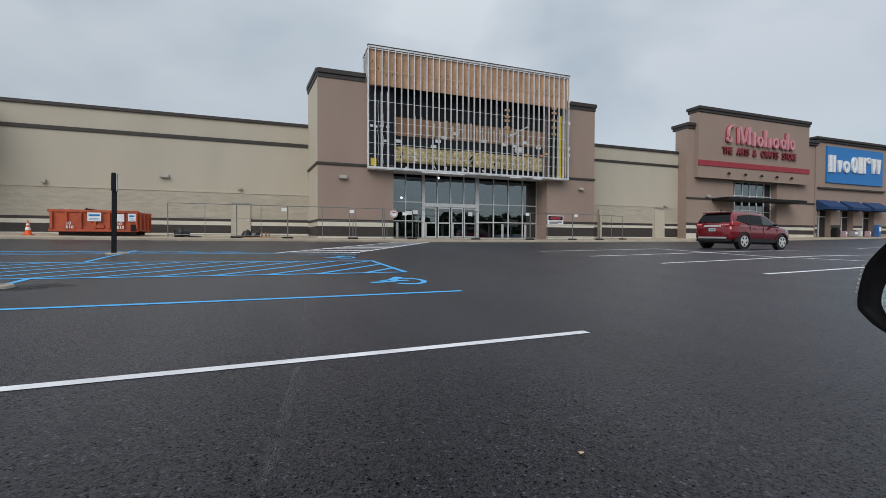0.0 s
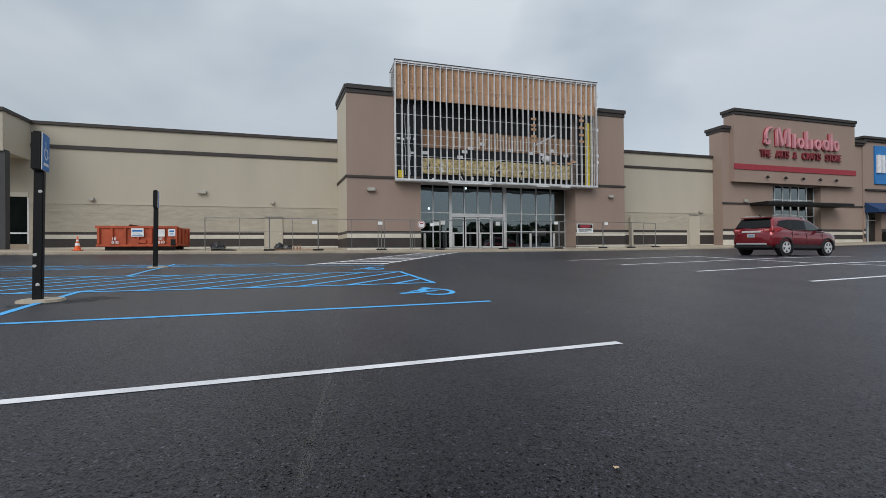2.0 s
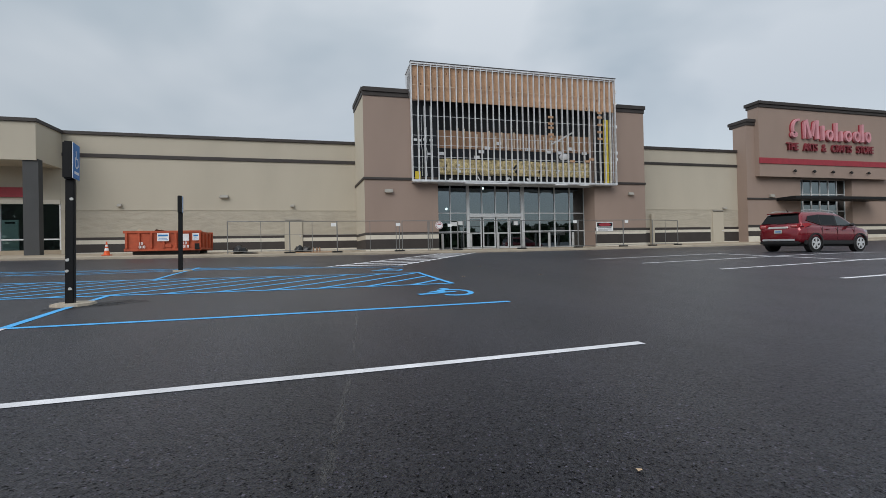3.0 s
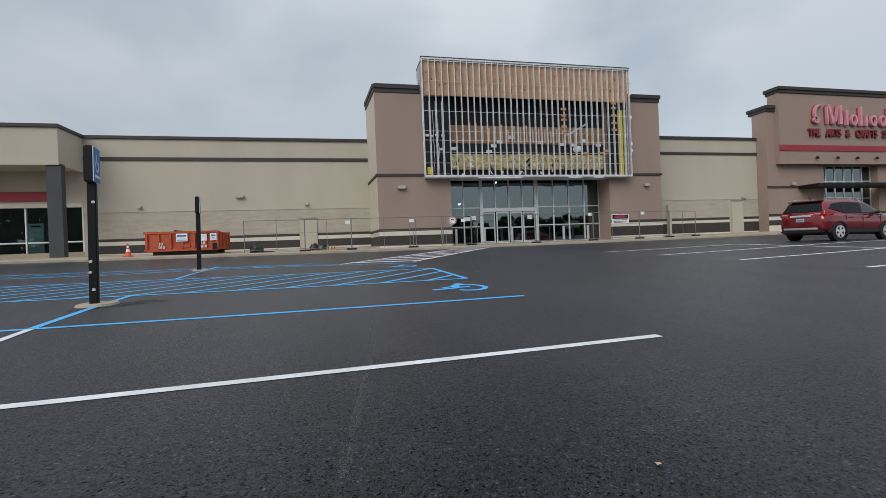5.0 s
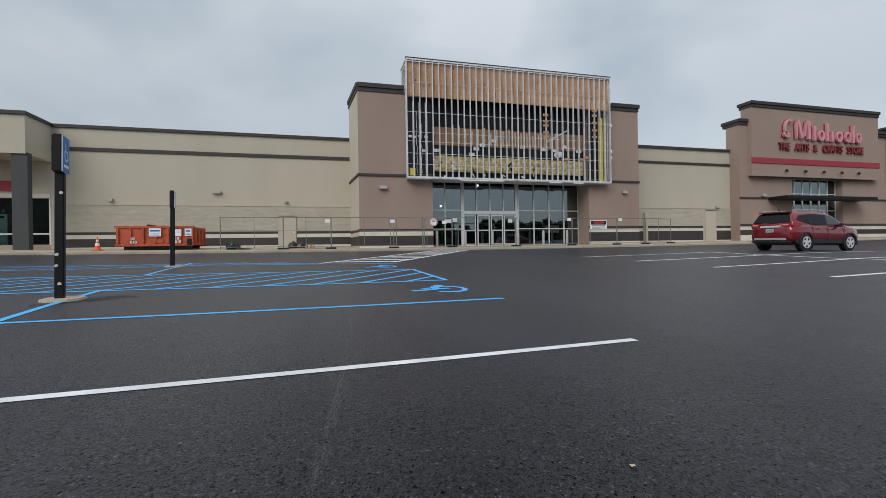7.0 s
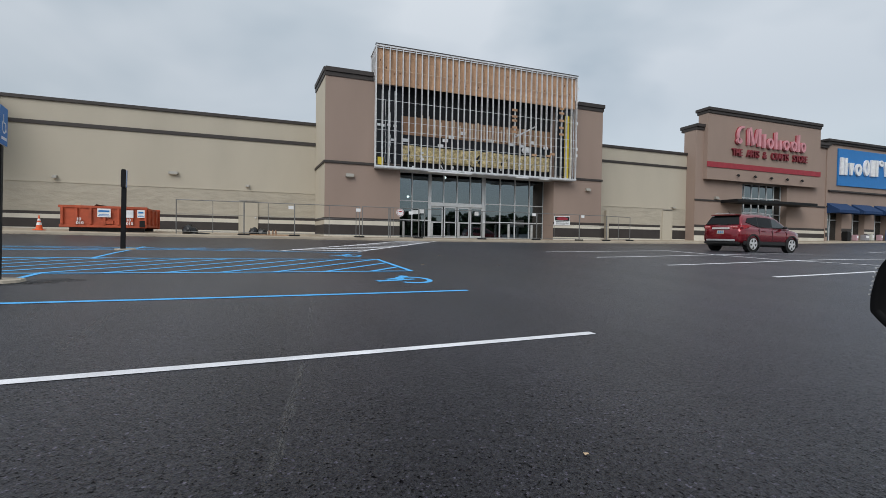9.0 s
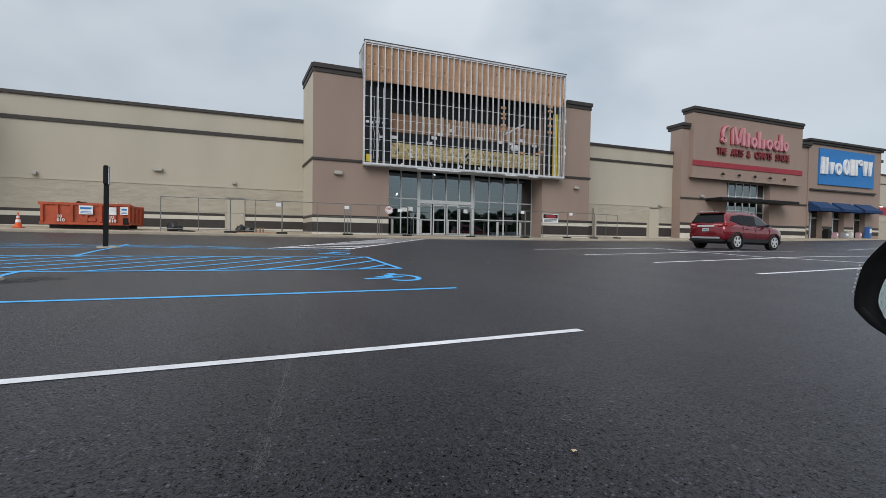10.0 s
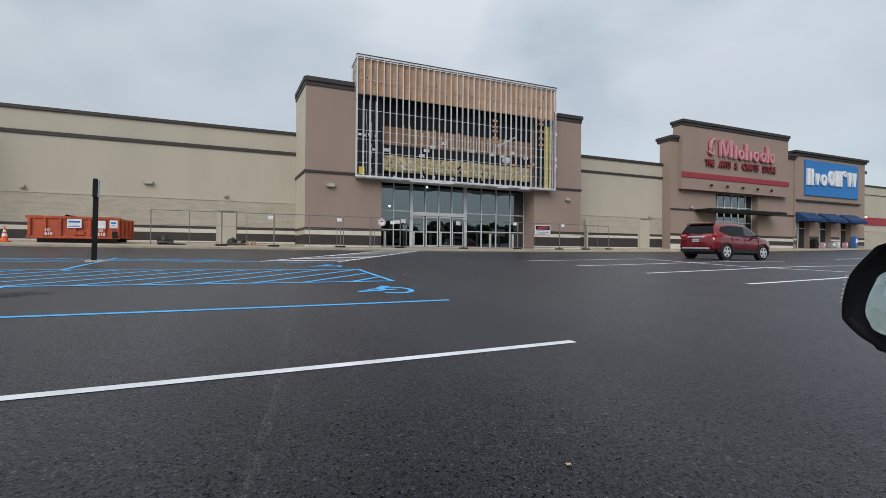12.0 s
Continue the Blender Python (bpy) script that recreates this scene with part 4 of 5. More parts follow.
for x, w, h, m in ((53.6, 0.3, 0.6, 0), (55.2, 0.7, 0.6, 1), (56.1, 0.35, 0.65, 2), (57.6, 0.3, 0.6, 0), (59.3, 0.5, 1.25, 3)):
    g = S(x, 27.7)
    t = thing("display_bin", ("stack of pink goods", "grey wire bin of goods", "pale goods bag on the pavement", "blue vending cabinet")[m] + " outside a shop window", "goods", "goods outside")
    boxpart("body", (x - w / 2, x + w / 2, 27.5, 27.95, g, g + h), M_GOODS[m], t, bevel=0.05)
    boxpart("front_label", (x - w / 3, x + w / 3, 27.49, 27.498, g + h * 0.45, g + h * 0.8), M_WHSIGN, t)

# ---- parked car ----
M_CARRED = mat("metallic_red_paint", (0.215, 0.007, 0.017), 0.2, metal=0.45, var=0.04, scale=1.0, var2=0.02, coat=1.0)
M_CARGLASS = mat("dark_car_glass", (0.006, 0.007, 0.008), 0.08, var=0.02, spec=0.2)
# Front side window: reflected sky is put into a lighter, glossier base.
M_FRONTGLASS = mat("sky_tone_car_glass", (0.035, 0.045, 0.048), 0.06, var=0.02, spec=0.8)
M_DECAL = mat("dull_white_plate", (0.45, 0.46, 0.42), 0.6)
M_TYRE = mat("tyre_rubber", (0.015, 0.015, 0.015), 0.85, bump=0.3)
M_RIM = mat("silver_alloy", (0.74, 0.75, 0.76), 0.3, metal=0.35, var=0.04)
M_CLAD = mat("black_cladding", (0.016, 0.016, 0.017), 0.6)
M_TAIL = mat("red_lamp_lens", (0.40, 0.035, 0.045), 0.12, coat=1.0)
M_LENS = mat("pale_lamp_lens", (0.75, 0.38, 0.38), 0.15, coat=1.0)
M_CHROME = mat("bright_chrome", (0.80, 0.81, 0.82), 0.2, metal=0.4, var=0.02)
M_SILVER = mat("silver_plastic", (0.45, 0.46, 0.47), 0.4, metal=0.3)


def loft(bm, stations):
    """A skin over cross-sections (x, half profile of y and z from the lower edge to the centre), mirrored."""
    rings = []
    for x, prof in stations:
        half = [(y, z) for y, z in prof]
        full = [(-y, z) for y, z in half] + [(y, z) for y, z in half[::-1]]
        rings.append([bm.verts.new((x, y, z)) for y, z in full])
    n = len(rings[0])
    for a, b in zip(rings[:-1], rings[1:]):
        for j in range(n):
            bm.faces.new((a[j], a[(j + 1) % n], b[(j + 1) % n], b[j]))
    bm.faces.new(rings[0][::-1])
    bm.faces.new(rings[-1])


car = thing("parked_car", "dark red compact SUV parked across the bay", "car")


def bodyprof(w, zb, zt, shoulder=0.06):
    return [(w * 0.9, zb), (w * 0.985, zb + 0.1), (w, zb + (zt - zb) * 0.45), (w * 0.985, zb + (zt - zb) * 0.72), (w * 0.95, zt - 0.03), (w - shoulder - 0.06, zt), (0.02, zt + 0.02)]


bm = bmesh.new()
loft(bm, [(-2.27, bodyprof(0.72, 0.46, 0.93)), (-2.22, bodyprof(0.82, 0.4, 1.0)), (-2.1, bodyprof(0.88, 0.36, 1.06)), (-1.7, bodyprof(0.92, 0.34, 1.09)), (-0.9, bodyprof(0.915, 0.34, 1.08)),
          (0.0, bodyprof(0.91, 0.34, 1.06)), (0.8, bodyprof(0.91, 0.34, 1.05)), (1.15, bodyprof(0.915, 0.34, 1.04)), (1.6, bodyprof(0.91, 0.34, 0.99)), (1.95, bodyprof(0.86, 0.36, 0.92)),
          (2.15, bodyprof(0.74, 0.4, 0.82)), (2.25, bodyprof(0.55, 0.46, 0.7))])
body = part("body", bm, M_CARRED, car, smooth=True)


def ghw(z):
    return 0.86 - 0.30 * (z - 1.05)


def cabprof(zr):
    zs_ = max(1.06, zr - 0.07)
    return [(0.87, 1.0), (ghw(1.05), 1.05), (ghw((1.05 + zs_) / 2) + 0.008, (1.05 + zs_) / 2), (ghw(zs_), zs_), (ghw(zs_) - 0.07, zr), (0.3, zr + 0.02), (0.02, zr + 0.025)]


bm = bmesh.new()
loft(bm, [(-2.2, cabprof(1.08)), (-2.1, cabprof(1.28)), (-1.96, cabprof(1.5)), (-1.8, cabprof(1.6)), (-1.3, cabprof(1.645)), (-0.5, cabprof(1.66)), (0.2, cabprof(1.61)), (0.55, cabprof(1.46)), (0.9, cabprof(1.25)), (1.2, cabprof(1.07))])
part("cabin", bm, M_CARRED, car, smooth=True)
for side in (-1, 1):
    for pts in (((0.93, 1.1), (0.0, 1.1), (0.02, 1.5), (0.3, 1.47)), ((-0.07, 1.1), (-0.92, 1.13), (-0.9, 1.53), (-0.05, 1.51)), ((-0.99, 1.14), (-1.75, 1.3), (-1.6, 1.46), (-0.97, 1.53))):
        bm = bmesh.new()
        prism(bm, pts, 0, 0.012)
        for v in bm.verts:
            v.co.y = side * (ghw(v.co.z) + (0.012 if v.co.y > 0.006 else 0.02))
        part("side_window", bm, M_FRONTGLASS if pts[0][0] > 0.5 else M_CARGLASS, car, "front side window with sky reflection put into its lighter colour" if pts[0][0] > 0.5 else "")
    for pts in (((0.0, 1.1), (-0.07, 1.1), (-0.05, 1.51), (0.02, 1.5)), ((-0.92, 1.13), (-0.99, 1.14), (-0.97, 1.53), (-0.9, 1.53))):
        bm = bmesh.new()
        prism(bm, pts, 0, 0.012)
        for v in bm.verts:
            v.co.y = side * (ghw(v.co.z) + (0.011 if v.co.y > 0.006 else 0.018))
        part("window_pillar", bm, M_CLAD, car, "black window pillar")
    bm = bmesh.new()
    stroke(bm, [(0.95, 1.085), (-0.95, 1.105), (-1.8, 1.29)], 0.03, 0, 0.02)
    for v in bm.verts:
        v.co.y = side * (ghw(v.co.z) + 0.012 + v.co.y)
    part("window_trim", bm, M_CLAD, car)
    bm = bmesh.new()
    prev = [(-1.75, 1.68), (-1.5, 1.725), (-0.5, 1.735), (0.05, 1.70), (0.2, 1.655)]
    stroke(bm, prev, 0.03, side * 0.6 - 0.015, side * 0.6 + 0.015)
    part("roof_rail", bm, M_SILVER, car, "silver roof rail")
    bm = bmesh.new()
    bmesh.ops.create_icosphere(bm, subdivisions=2, radius=0.085, matrix=Matrix.Translation((0.74, side * 0.96, 1.12)) @ Matrix.Diagonal((0.8, 1.1, 0.8, 1)))
    part("side_mirror", bm, M_CLAD, car, smooth=True)
    for x in (-0.75, 0.2):
        bm = bmesh.new()
        bx(bm, x, x + 0.2, side * 0.925 - 0.015, side * 0.925 + 0.015, 0.9, 0.93)
        part("door_handle", bm, M_CARRED, car, bevel=0.008)
    for x in (-0.95, -0.03, 0.98):
        bm = bmesh.new()
        bx(bm, x, x + 0.005, side * 0.905 - 0.01, side * 0.905 + 0.01, 0.5, 1.02)
        part("door_gap", bm, M_CLAD, car)
    bm = bmesh.new()
    bx(bm, -2.0, 1.85, side * 0.88 - 0.045, side * 0.88 + 0.04, 0.3, 0.47)
    part("sill_cladding", bm, M_CLAD, car, "black plastic sill", 0.02)
    bm = bmesh.new()
    stroke(bm, [(-2.2, 1.03), (-2.05, 1.05), (-1.82, 1.09), (-1.58, 1.1)], [0.2, 0.19, 0.13, 0.05], side * 0.86 - 0.06, side * 0.86 + 0.055)
    for v in bm.verts:
        v.co.y += side * (-0.085 + 0.19 * min(0.45, v.co.x + 2.2))
    part("tail_lamp", bm, M_TAIL, car, "glossy red tail lamp", 0.01)
    bm = bmesh.new()
    bx(bm, -2.27, -2.15, min(side * 0.5, side * 0.76), max(side * 0.5, side * 0.76), 0.98, 1.11)
    lamp = part("tail_lamp", bm, M_TAIL, car, "glossy red tail lamp", 0.015)
    boxpart("lamp_insert", (-2.276, -2.2, min(side * 0.53, side * 0.74), max(side * 0.53, side * 0.74), 1.05, 1.085), M_LENS, lamp, "pale pink lamp insert")
    for wx in (-1.345, 1.345):
        bm = bmesh.new()
        stroke(bm, arc(wx, 0.35, 0.395, 0.395, -15, 195, 18), 0.06, side * 0.9 - 0.05, side * 0.9 + 0.035)
        part("wheel_arch", bm, M_CLAD, car, "black wheel arch cladding")
        bm = bmesh.new()
        rod(bm, (wx, side * 0.7, 0.36), (wx, side * 0.905, 0.36), 0.385, 28)
        part("wheel_well", bm, M_CLAD, car)
        w = thing("wheel", "", "")
        w.parent = car
        w.location = (wx, side * 0.8, 0.345)
        bm = bmesh.new()
        v = rod(bm, (0, -0.115, 0), (0, 0.125 if side > 0 else 0.125, 0), 0.345, 32)
        bmesh.ops.bevel(bm, geom=[e for e in bm.edges if len(e.link_faces) == 2 and e.calc_face_angle(0) > 1.2], offset=0.03, segments=2, affect="EDGES")
        part("tyre", bm, M_TYRE, w, smooth=False)
        bm = bmesh.new()
        rod(bm, (0, side * 0.1, 0), (0, side * 0.128, 0), 0.235, 28)
        part("rim_well", bm, M_CLAD, w)
        bm = bmesh.new()
        for k in range(5):
            t = 2 * math.pi * k / 5 + 0.3
            stroke(bm, [(0.03 * math.cos(t), 0.03 * math.sin(t)), (0.22 * math.cos(t), 0.22 * math.sin(t))], [0.07, 0.11], side * 0.134 - 0.01, side * 0.134 + 0.01)
        stroke(bm, arc(0, 0, 0.228, 0.228, 0, 360, 28), 0.03, side * 0.132 - 0.012, side * 0.132 + 0.012)
        rod(bm, (0, side * 0.12, 0), (0, side * 0.15, 0), 0.05, 16)
        part("rim", bm, M_RIM, w, "five-spoke silver alloy rim")
bm = bmesh.new()
v = [bm.verts.new(p) for p in ((-2.172, -0.76, 1.16), (-2.172, 0.76, 1.16), (-1.945, 0.62, 1.535), (-1.945, -0.62, 1.535))]
bm.faces.new(v)
bmesh.ops.translate(bm, verts=bm.verts[:], vec=(-0.022, 0, 0.012))
bmesh.ops.solidify(bm, geom=bm.faces[:], thickness=0.01)
part("rear_window", bm, M_CARGLASS, car, "dark rear window")
bm = bmesh.new()
v = [bm.verts.new(p) for p in ((1.16, -0.72, 1.1), (1.16, 0.72, 1.1), (0.28, 0.58, 1.58), (0.28, -0.58, 1.58))]
bm.faces.new(v[::-1])
bmesh.ops.translate(bm, verts=bm.verts[:], vec=(0.03, 0, 0.03))
bmesh.ops.solidify(bm, geom=bm.faces[:], thickness=0.01)
part("windscreen", bm, M_CARGLASS, car)
boxpart("spoiler", (-2.1, -1.75, -0.62, 0.62, 1.575, 1.62), M_CARRED, car, bevel=0.02)
boxpart("rear_wiper", (-2.225, -2.18, -0.25, 0.12, 1.155, 1.2), M_CLAD, car)
boxpart("chrome_strip", (-2.31, -2.26, -0.4, 0.4, 0.96, 1.035), M_CHROME, car, "chrome tailgate strip", 0.012)
plate = boxpart("number_plate", (-2.3, -2.28, -0.16, 0.16, 0.76, 0.9), M_DECAL, car, "pale number plate with plain bars", 0.004)
for k in range(3):
    boxpart("plate_bar", (-2.3045, -2.3005, -0.11 + k * 0.08, -0.06 + k * 0.08, 0.8, 0.86), M_BLUESIGN, plate)
boxpart("rear_bumper", (-2.30, -2.05, -0.8, 0.8, 0.3, 0.43), M_CLAD, car, "black lower bumper", 0.04)
boxpart("bumper_insert", (-2.325, -2.2, -0.66, 0.66, 0.435, 0.52), M_SILVER, car, "silver bumper insert", 0.02)
bm = bmesh.new()
rod(bm, (-1.6, 0.0, 1.67), (-1.75, 0.0, 1.78), 0.02, 8, 0.008)
part("aerial", bm, M_CLAD, car)
boxpart("underside", (-1.95, 1.95, -0.78, 0.78, 0.22, 0.4), M_CLAD, car)
for o in car.children_recursive:      # short rear overhang
    if o.type == "MESH" and o.parent is not None and not o.parent.name.startswith("wheel"):
        for v in o.data.vertices:
            if v.co.x < -1.5 and not o.name.startswith(("wheel", "rim", "tyre")):
                v.co.x = -1.5 + (v.co.x + 1.5) * 0.84
CA = radians(2.9)
cx0, cy0 = 18.38 + 1.3 * math.cos(CA) - 0.897 * math.sin(CA), 13.0 + 1.3 * math.sin(CA) + 0.897 * math.cos(CA)
tilt = math.degrees(math.atan2(G(cx0, cy0 + 0.78) - G(cx0, cy0 - 0.78), 1.56))
nose = math.degrees(math.atan2(G(cx0 - 1.3, cy0) - G(cx0 + 1.3, cy0), 2.6))
car.matrix_world = pose(cx0, cy0, G(cx0, cy0) + 0.004, tilt, nose, 2.9) @ Matrix.Scale(0.96, 4)

# ---- dumpster ----
dump = thing("dumpster", "orange-red steel open-top roll-off dumpster with rubble", "dumpster")
DX0, DX1, DY0, DY1, DZ0, DZ1 = -10.12, -6.62, 26.2, 28.6, 1.22, 2.2
bm = bmesh.new()
bx(bm, DX0, DX1, DY0, DY0 + 0.06, DZ0, DZ1)
bx(bm, DX0, DX1, DY1 - 0.06, DY1, DZ0, DZ1)
bx(bm, DX0, DX0 + 0.06, DY0 + 0.06, DY1 - 0.06, DZ0, DZ1)
bx(bm, DX0 + 0.06, DX1 - 0.06, DY0 + 0.06, DY1 - 0.06, DZ0, DZ0 + 0.06)
part("body", bm, M_RUST, dump)
boxpart("end_door", (DX1 - 0.06, DX1 + 0.03, DY0 + 0.07, DY1 - 0.02, DZ0, DZ1 - 0.02), M_RUST, dump, "hinged end door")
for y in (DY0 - 0.05, DY1 - 0.07):
    boxpart("top_rail", (DX0 - 0.08, DX1 + 0.08, y, y + 0.12, DZ1 - 0.1, DZ1 + 0.03), M_RUST, dump, bevel=0.015)
    boxpart("bottom_rail", (DX0 - 0.05, DX1 + 0.05, y, y + 0.12, DZ0 - 0.05, DZ0 + 0.09), M_RUST, dump, bevel=0.015)
for k in range(7):
    x = DX0 + 0.02 + k * 0.57
    boxpart("rib", (x, x + 0.11, DY0 - 0.09, DY0 - 0.001, DZ0 + 0.09, DZ1 - 0.1), M_RUST, dump, bevel=0.012)
for k in range(4):
    y = DY0 + 0.12 + k * 0.7
    boxpart("rib", (DX1 + 0.031, DX1 + 0.1, y, y + 0.1, DZ0 + 0.1, DZ1 - 0.1), M_RUST, dump, bevel=0.012)
boxpart("pocket", (DX1 - 0.24, DX1 - 0.01, DY0 - 0.1, DY0 - 0.005, DZ0 + 0.0, DZ0 + 0.32), M_BLACK, dump, "dark fork pocket")
boxpart("pocket", (DX0 + 1.75, DX0 + 2.15, DY0 - 0.07, DY0 - 0.005, DZ0 + 0.12, DZ0 + 0.3), M_RUST, dump, bevel=0.01)
boxpart("skid", (DX0 + 0.2, DX1 - 0.15, DY0 + 0.35, DY0 + 0.5, S(-8, DY0) + 0.0, DZ0 - 0.05), M_DKGREY, dump)
boxpart("skid", (DX0 + 0.2, DX1 - 0.15, DY1 - 0.5, DY1 - 0.35, S(-8, DY1) + 0.0, DZ0 - 0.05), M_DKGREY, dump)
for x, w, z0, z1 in ((-8.62, 0.55, 1.68, 2.1), (-6.96, 0.32, 1.7, 2.08)):
    pl = boxpart("decal", (x, x + w, DY0 - 0.105, DY0 - 0.098, z0, z1), M_WHSIGN, dump, "white decal with blue bars")
    boxpart("decal_bar", (x + 0.05, x + w - 0.05, DY0 - 0.11, DY0 - 0.106, z1 - 0.17, z1 - 0.08), M_BLUESIGN, pl)
    boxpart("decal_bar", (x + 0.04, x + w - 0.04, DY0 - 0.11, DY0 - 0.106, z0 + 0.05, z0 + 0.08), M_BLUESIGN, pl)
    boxpart("decal_bar", (x + 0.08, x + w - 0.08, DY0 - 0.11, DY0 - 0.106, z0 + 0.12, z0 + 0.14), M_BLUESIGN, pl)
boxpart("decal", (-7.5, -7.12, DY0 - 0.105, DY0 - 0.098, 1.68, 2.05), M_PAPER, dump, "weathered white decal")
for x in (-9.37, -7.33):
    words("10", 0.2, pose(x, DY0 - 0.1, 1.5, 90), M_WHSIGN, dump, 0.004)
    words("010", 0.2, pose(x + 0.05, DY0 - 0.1, 1.32, 90), M_WHSIGN, dump, 0.004)
heap = bmesh.new()
bmesh.ops.create_grid(heap, x_segments=28, y_segments=16, size=0.5)
for v in heap.verts:
    v.co = Vector((-8.37 + v.co.x * 3.3, 27.4 + v.co.y * 2.2, 2.2 + 0.16 * noise.noise(v.co * 6) + 0.16 * noise.noise(v.co * 15)))
rub = tagged(new("rubble", finish(heap, "rubble", M_CONC)), "heap of pale boards and rubble in the dumpster", "rubble", kind="stuff")

# ---- small things on the pavement ----
M_CONE = mat("orange_cone_plastic", (0.75, 0.11, 0.02), 0.5)
cone = thing("traffic_cone", "orange traffic cone with white collars", "cone")
g = S(-10.9, 26.1)
boxpart("base", (-0.19, 0.19, -0.19, 0.19, 0, 0.045), M_CONE, cone, bevel=0.015)
for z0, z1, r0, r1, m in ((0.045, 0.25, 0.14, 0.1, M_CONE), (0.25, 0.38, 0.102, 0.078, M_WHSIGN), (0.38, 0.46, 0.076, 0.062, M_CONE), (0.46, 0.55, 0.064, 0.047, M_WHSIGN), (0.55, 0.71, 0.045, 0.022, M_CONE)):
    bm = bmesh.new()
    rod(bm, (0, 0, z0), (0, 0, z1), r0, 18, r1)
    part("collar" if m is M_WHSIGN else "shaft", bm, m, cone, smooth=False)
cone.location = (-10.9, 26.1, g)

M_FENCE = mat("fence_tube", (0.20, 0.205, 0.205), 0.45, metal=0.5, var=0.15)
M_RUBBER = mat("black_rubber", (0.014, 0.014, 0.014), 0.8, bump=0.3)


def fence_panel(x0, x1, y0, y1, mids=(0.5,), foot=True):
    t = thing("site_fence", "temporary steel tube fence on black rubber feet", "fence", "temporary fences")
    z0, z1 = S(x0, y0) + 0.06, 2.63
    a, b = Vector((x0, y0)), Vector((x1, y1))

    def bar(name, p, q, r):
        bm_ = bmesh.new()
        rod(bm_, p, q, r, 8)
        part(name, bm_, M_FENCE, t)
    for p in (a, b):
        bar("post", (p.x, p.y, z0 - 0.05), (p.x, p.y, z1), 0.022)
    for z, r in ((z1, 0.02), (z0 + 0.08, 0.016), (z0 + 0.95, 0.009)):
        bar("rail", (a.x, a.y, z), (b.x, b.y, z), r)
    for u in mids:
        p = a.lerp(b, u)
        bar("stiffener", (p.x, p.y, z0), (p.x, p.y, z1), 0.014)
    if foot:
        bm_ = bmesh.new()
        g_ = S(b.x, b.y)
        bx(bm_, b.x - 0.3, b.x + 0.3, b.y - 0.12, b.y + 0.12, g_, g_ + 0.09)
        part("rubber_foot", bm_, M_RUBBER, t, "black rubber block foot", 0.03)


FYN = 25.3
for xa, xb, mids in ((-0.2012, -0.0791, (0.53,)), (-0.0785, 0.0199, (0.47,)), (0.0205, 0.1583, (0.52,)), (0.1647, 0.2963, (0.47, 0.54)), (0.3116, 0.46, (0.99,)), (0.4606, 0.6149, ()), (0.6165, 0.7476, (0.4,)), (0.7485, 0.8377, ())):
    fence_panel(xa * FYN, xb * FYN, FYN, FYN, mids)
fence_panel(0.8385 * 25.4, 0.9187 * 26.0, 25.4, 26.0, (0.5,))
for xa in (0.152, 0.2267, 0.2315, 0.3):
    bm = bmesh.new()
    rod(bm, (xa * FYN, FYN + 0.2, S(0, FYN)), (xa * FYN, FYN + 0.2, 2.6), 0.02)
    t = thing("fence_prop", "upright steel prop behind the site fence", "pole", "fence props")
    part("tube", bm, M_FENCE, t)
for xa, z in ((0.0128, 2.43), (0.1555, 2.42), (0.2775, 2.36), (0.6066, 2.53), (0.7577, 2.53)):
    t = thing("fence_tag", "small white notice tied to the fence", "notice", "fence notices")
    boxpart("sheet", (xa * FYN - 0.13, xa * FYN + 0.13, FYN - 0.035, FYN - 0.027, z - 0.09, z + 0.09), M_WHSIGN, t)
dan = thing("warning_sign", "white warning board with a red oval on black", "sign")
boxpart("board", (16.88, 18.12, FYN - 0.06, FYN - 0.04, 1.9, 2.5), M_WHSIGN, dan, bevel=0.005)
boxpart("header", (16.93, 18.07, FYN - 0.066, FYN - 0.061, 2.2, 2.46), M_BLACK, dan)
bm = bmesh.new()
bmesh.ops.create_cone(bm, cap_ends=True, segments=28, radius1=0.46, radius2=0.46, depth=0.004, matrix=pose(17.5, FYN - 0.07, 2.33, 90) @ Matrix.Diagonal((1, 0.22, 1, 1)))
part("red_oval", bm, M_RED, dan)
for z in (2.13, 2.04, 1.97):
    boxpart("text_bar", (17.0, 18.0 - (z < 2) * 0.3, FYN - 0.065, FYN - 0.061, z - 0.018, z + 0.018), M_DKGREY, dan)
stop = thing("round_notice", "round red and white notice tied to the site fence", "notice")
bm = bmesh.new()
rod(bm, (6.37, FYN - 0.05, 2.36), (6.37, FYN - 0.03, 2.36), 0.23, 24)
part("disc", bm, M_WHSIGN, stop)
bm = bmesh.new()
stroke(bm, arc(6.37, 2.36, 0.19, 0.19, 0, 360, 24), 0.025, FYN - 0.057, FYN - 0.051)
part("ring", bm, M_RED, stop)
boxpart("text_bar", (6.27, 6.47, FYN - 0.056, FYN - 0.0515, 2.39, 2.46), M_RED, stop)
for x, z, w in ((8.15, 2.62, 0.55), (12.55, 2.65, 0.3), (8.55, 2.68, 0.35)):
    t = thing("paper_notice", "white paper notice taped to the glass", "notice", "glass notices")
    boxpart("sheet", (x - w / 2, x + w / 2, GY - 0.1, GY - 0.092, z - 0.13, z + 0.13), M_WHSIGN, t)
M_BOLL = mat("grey_bollard_paint", (0.42, 0.43, 0.43), 0.5, var=0.12)
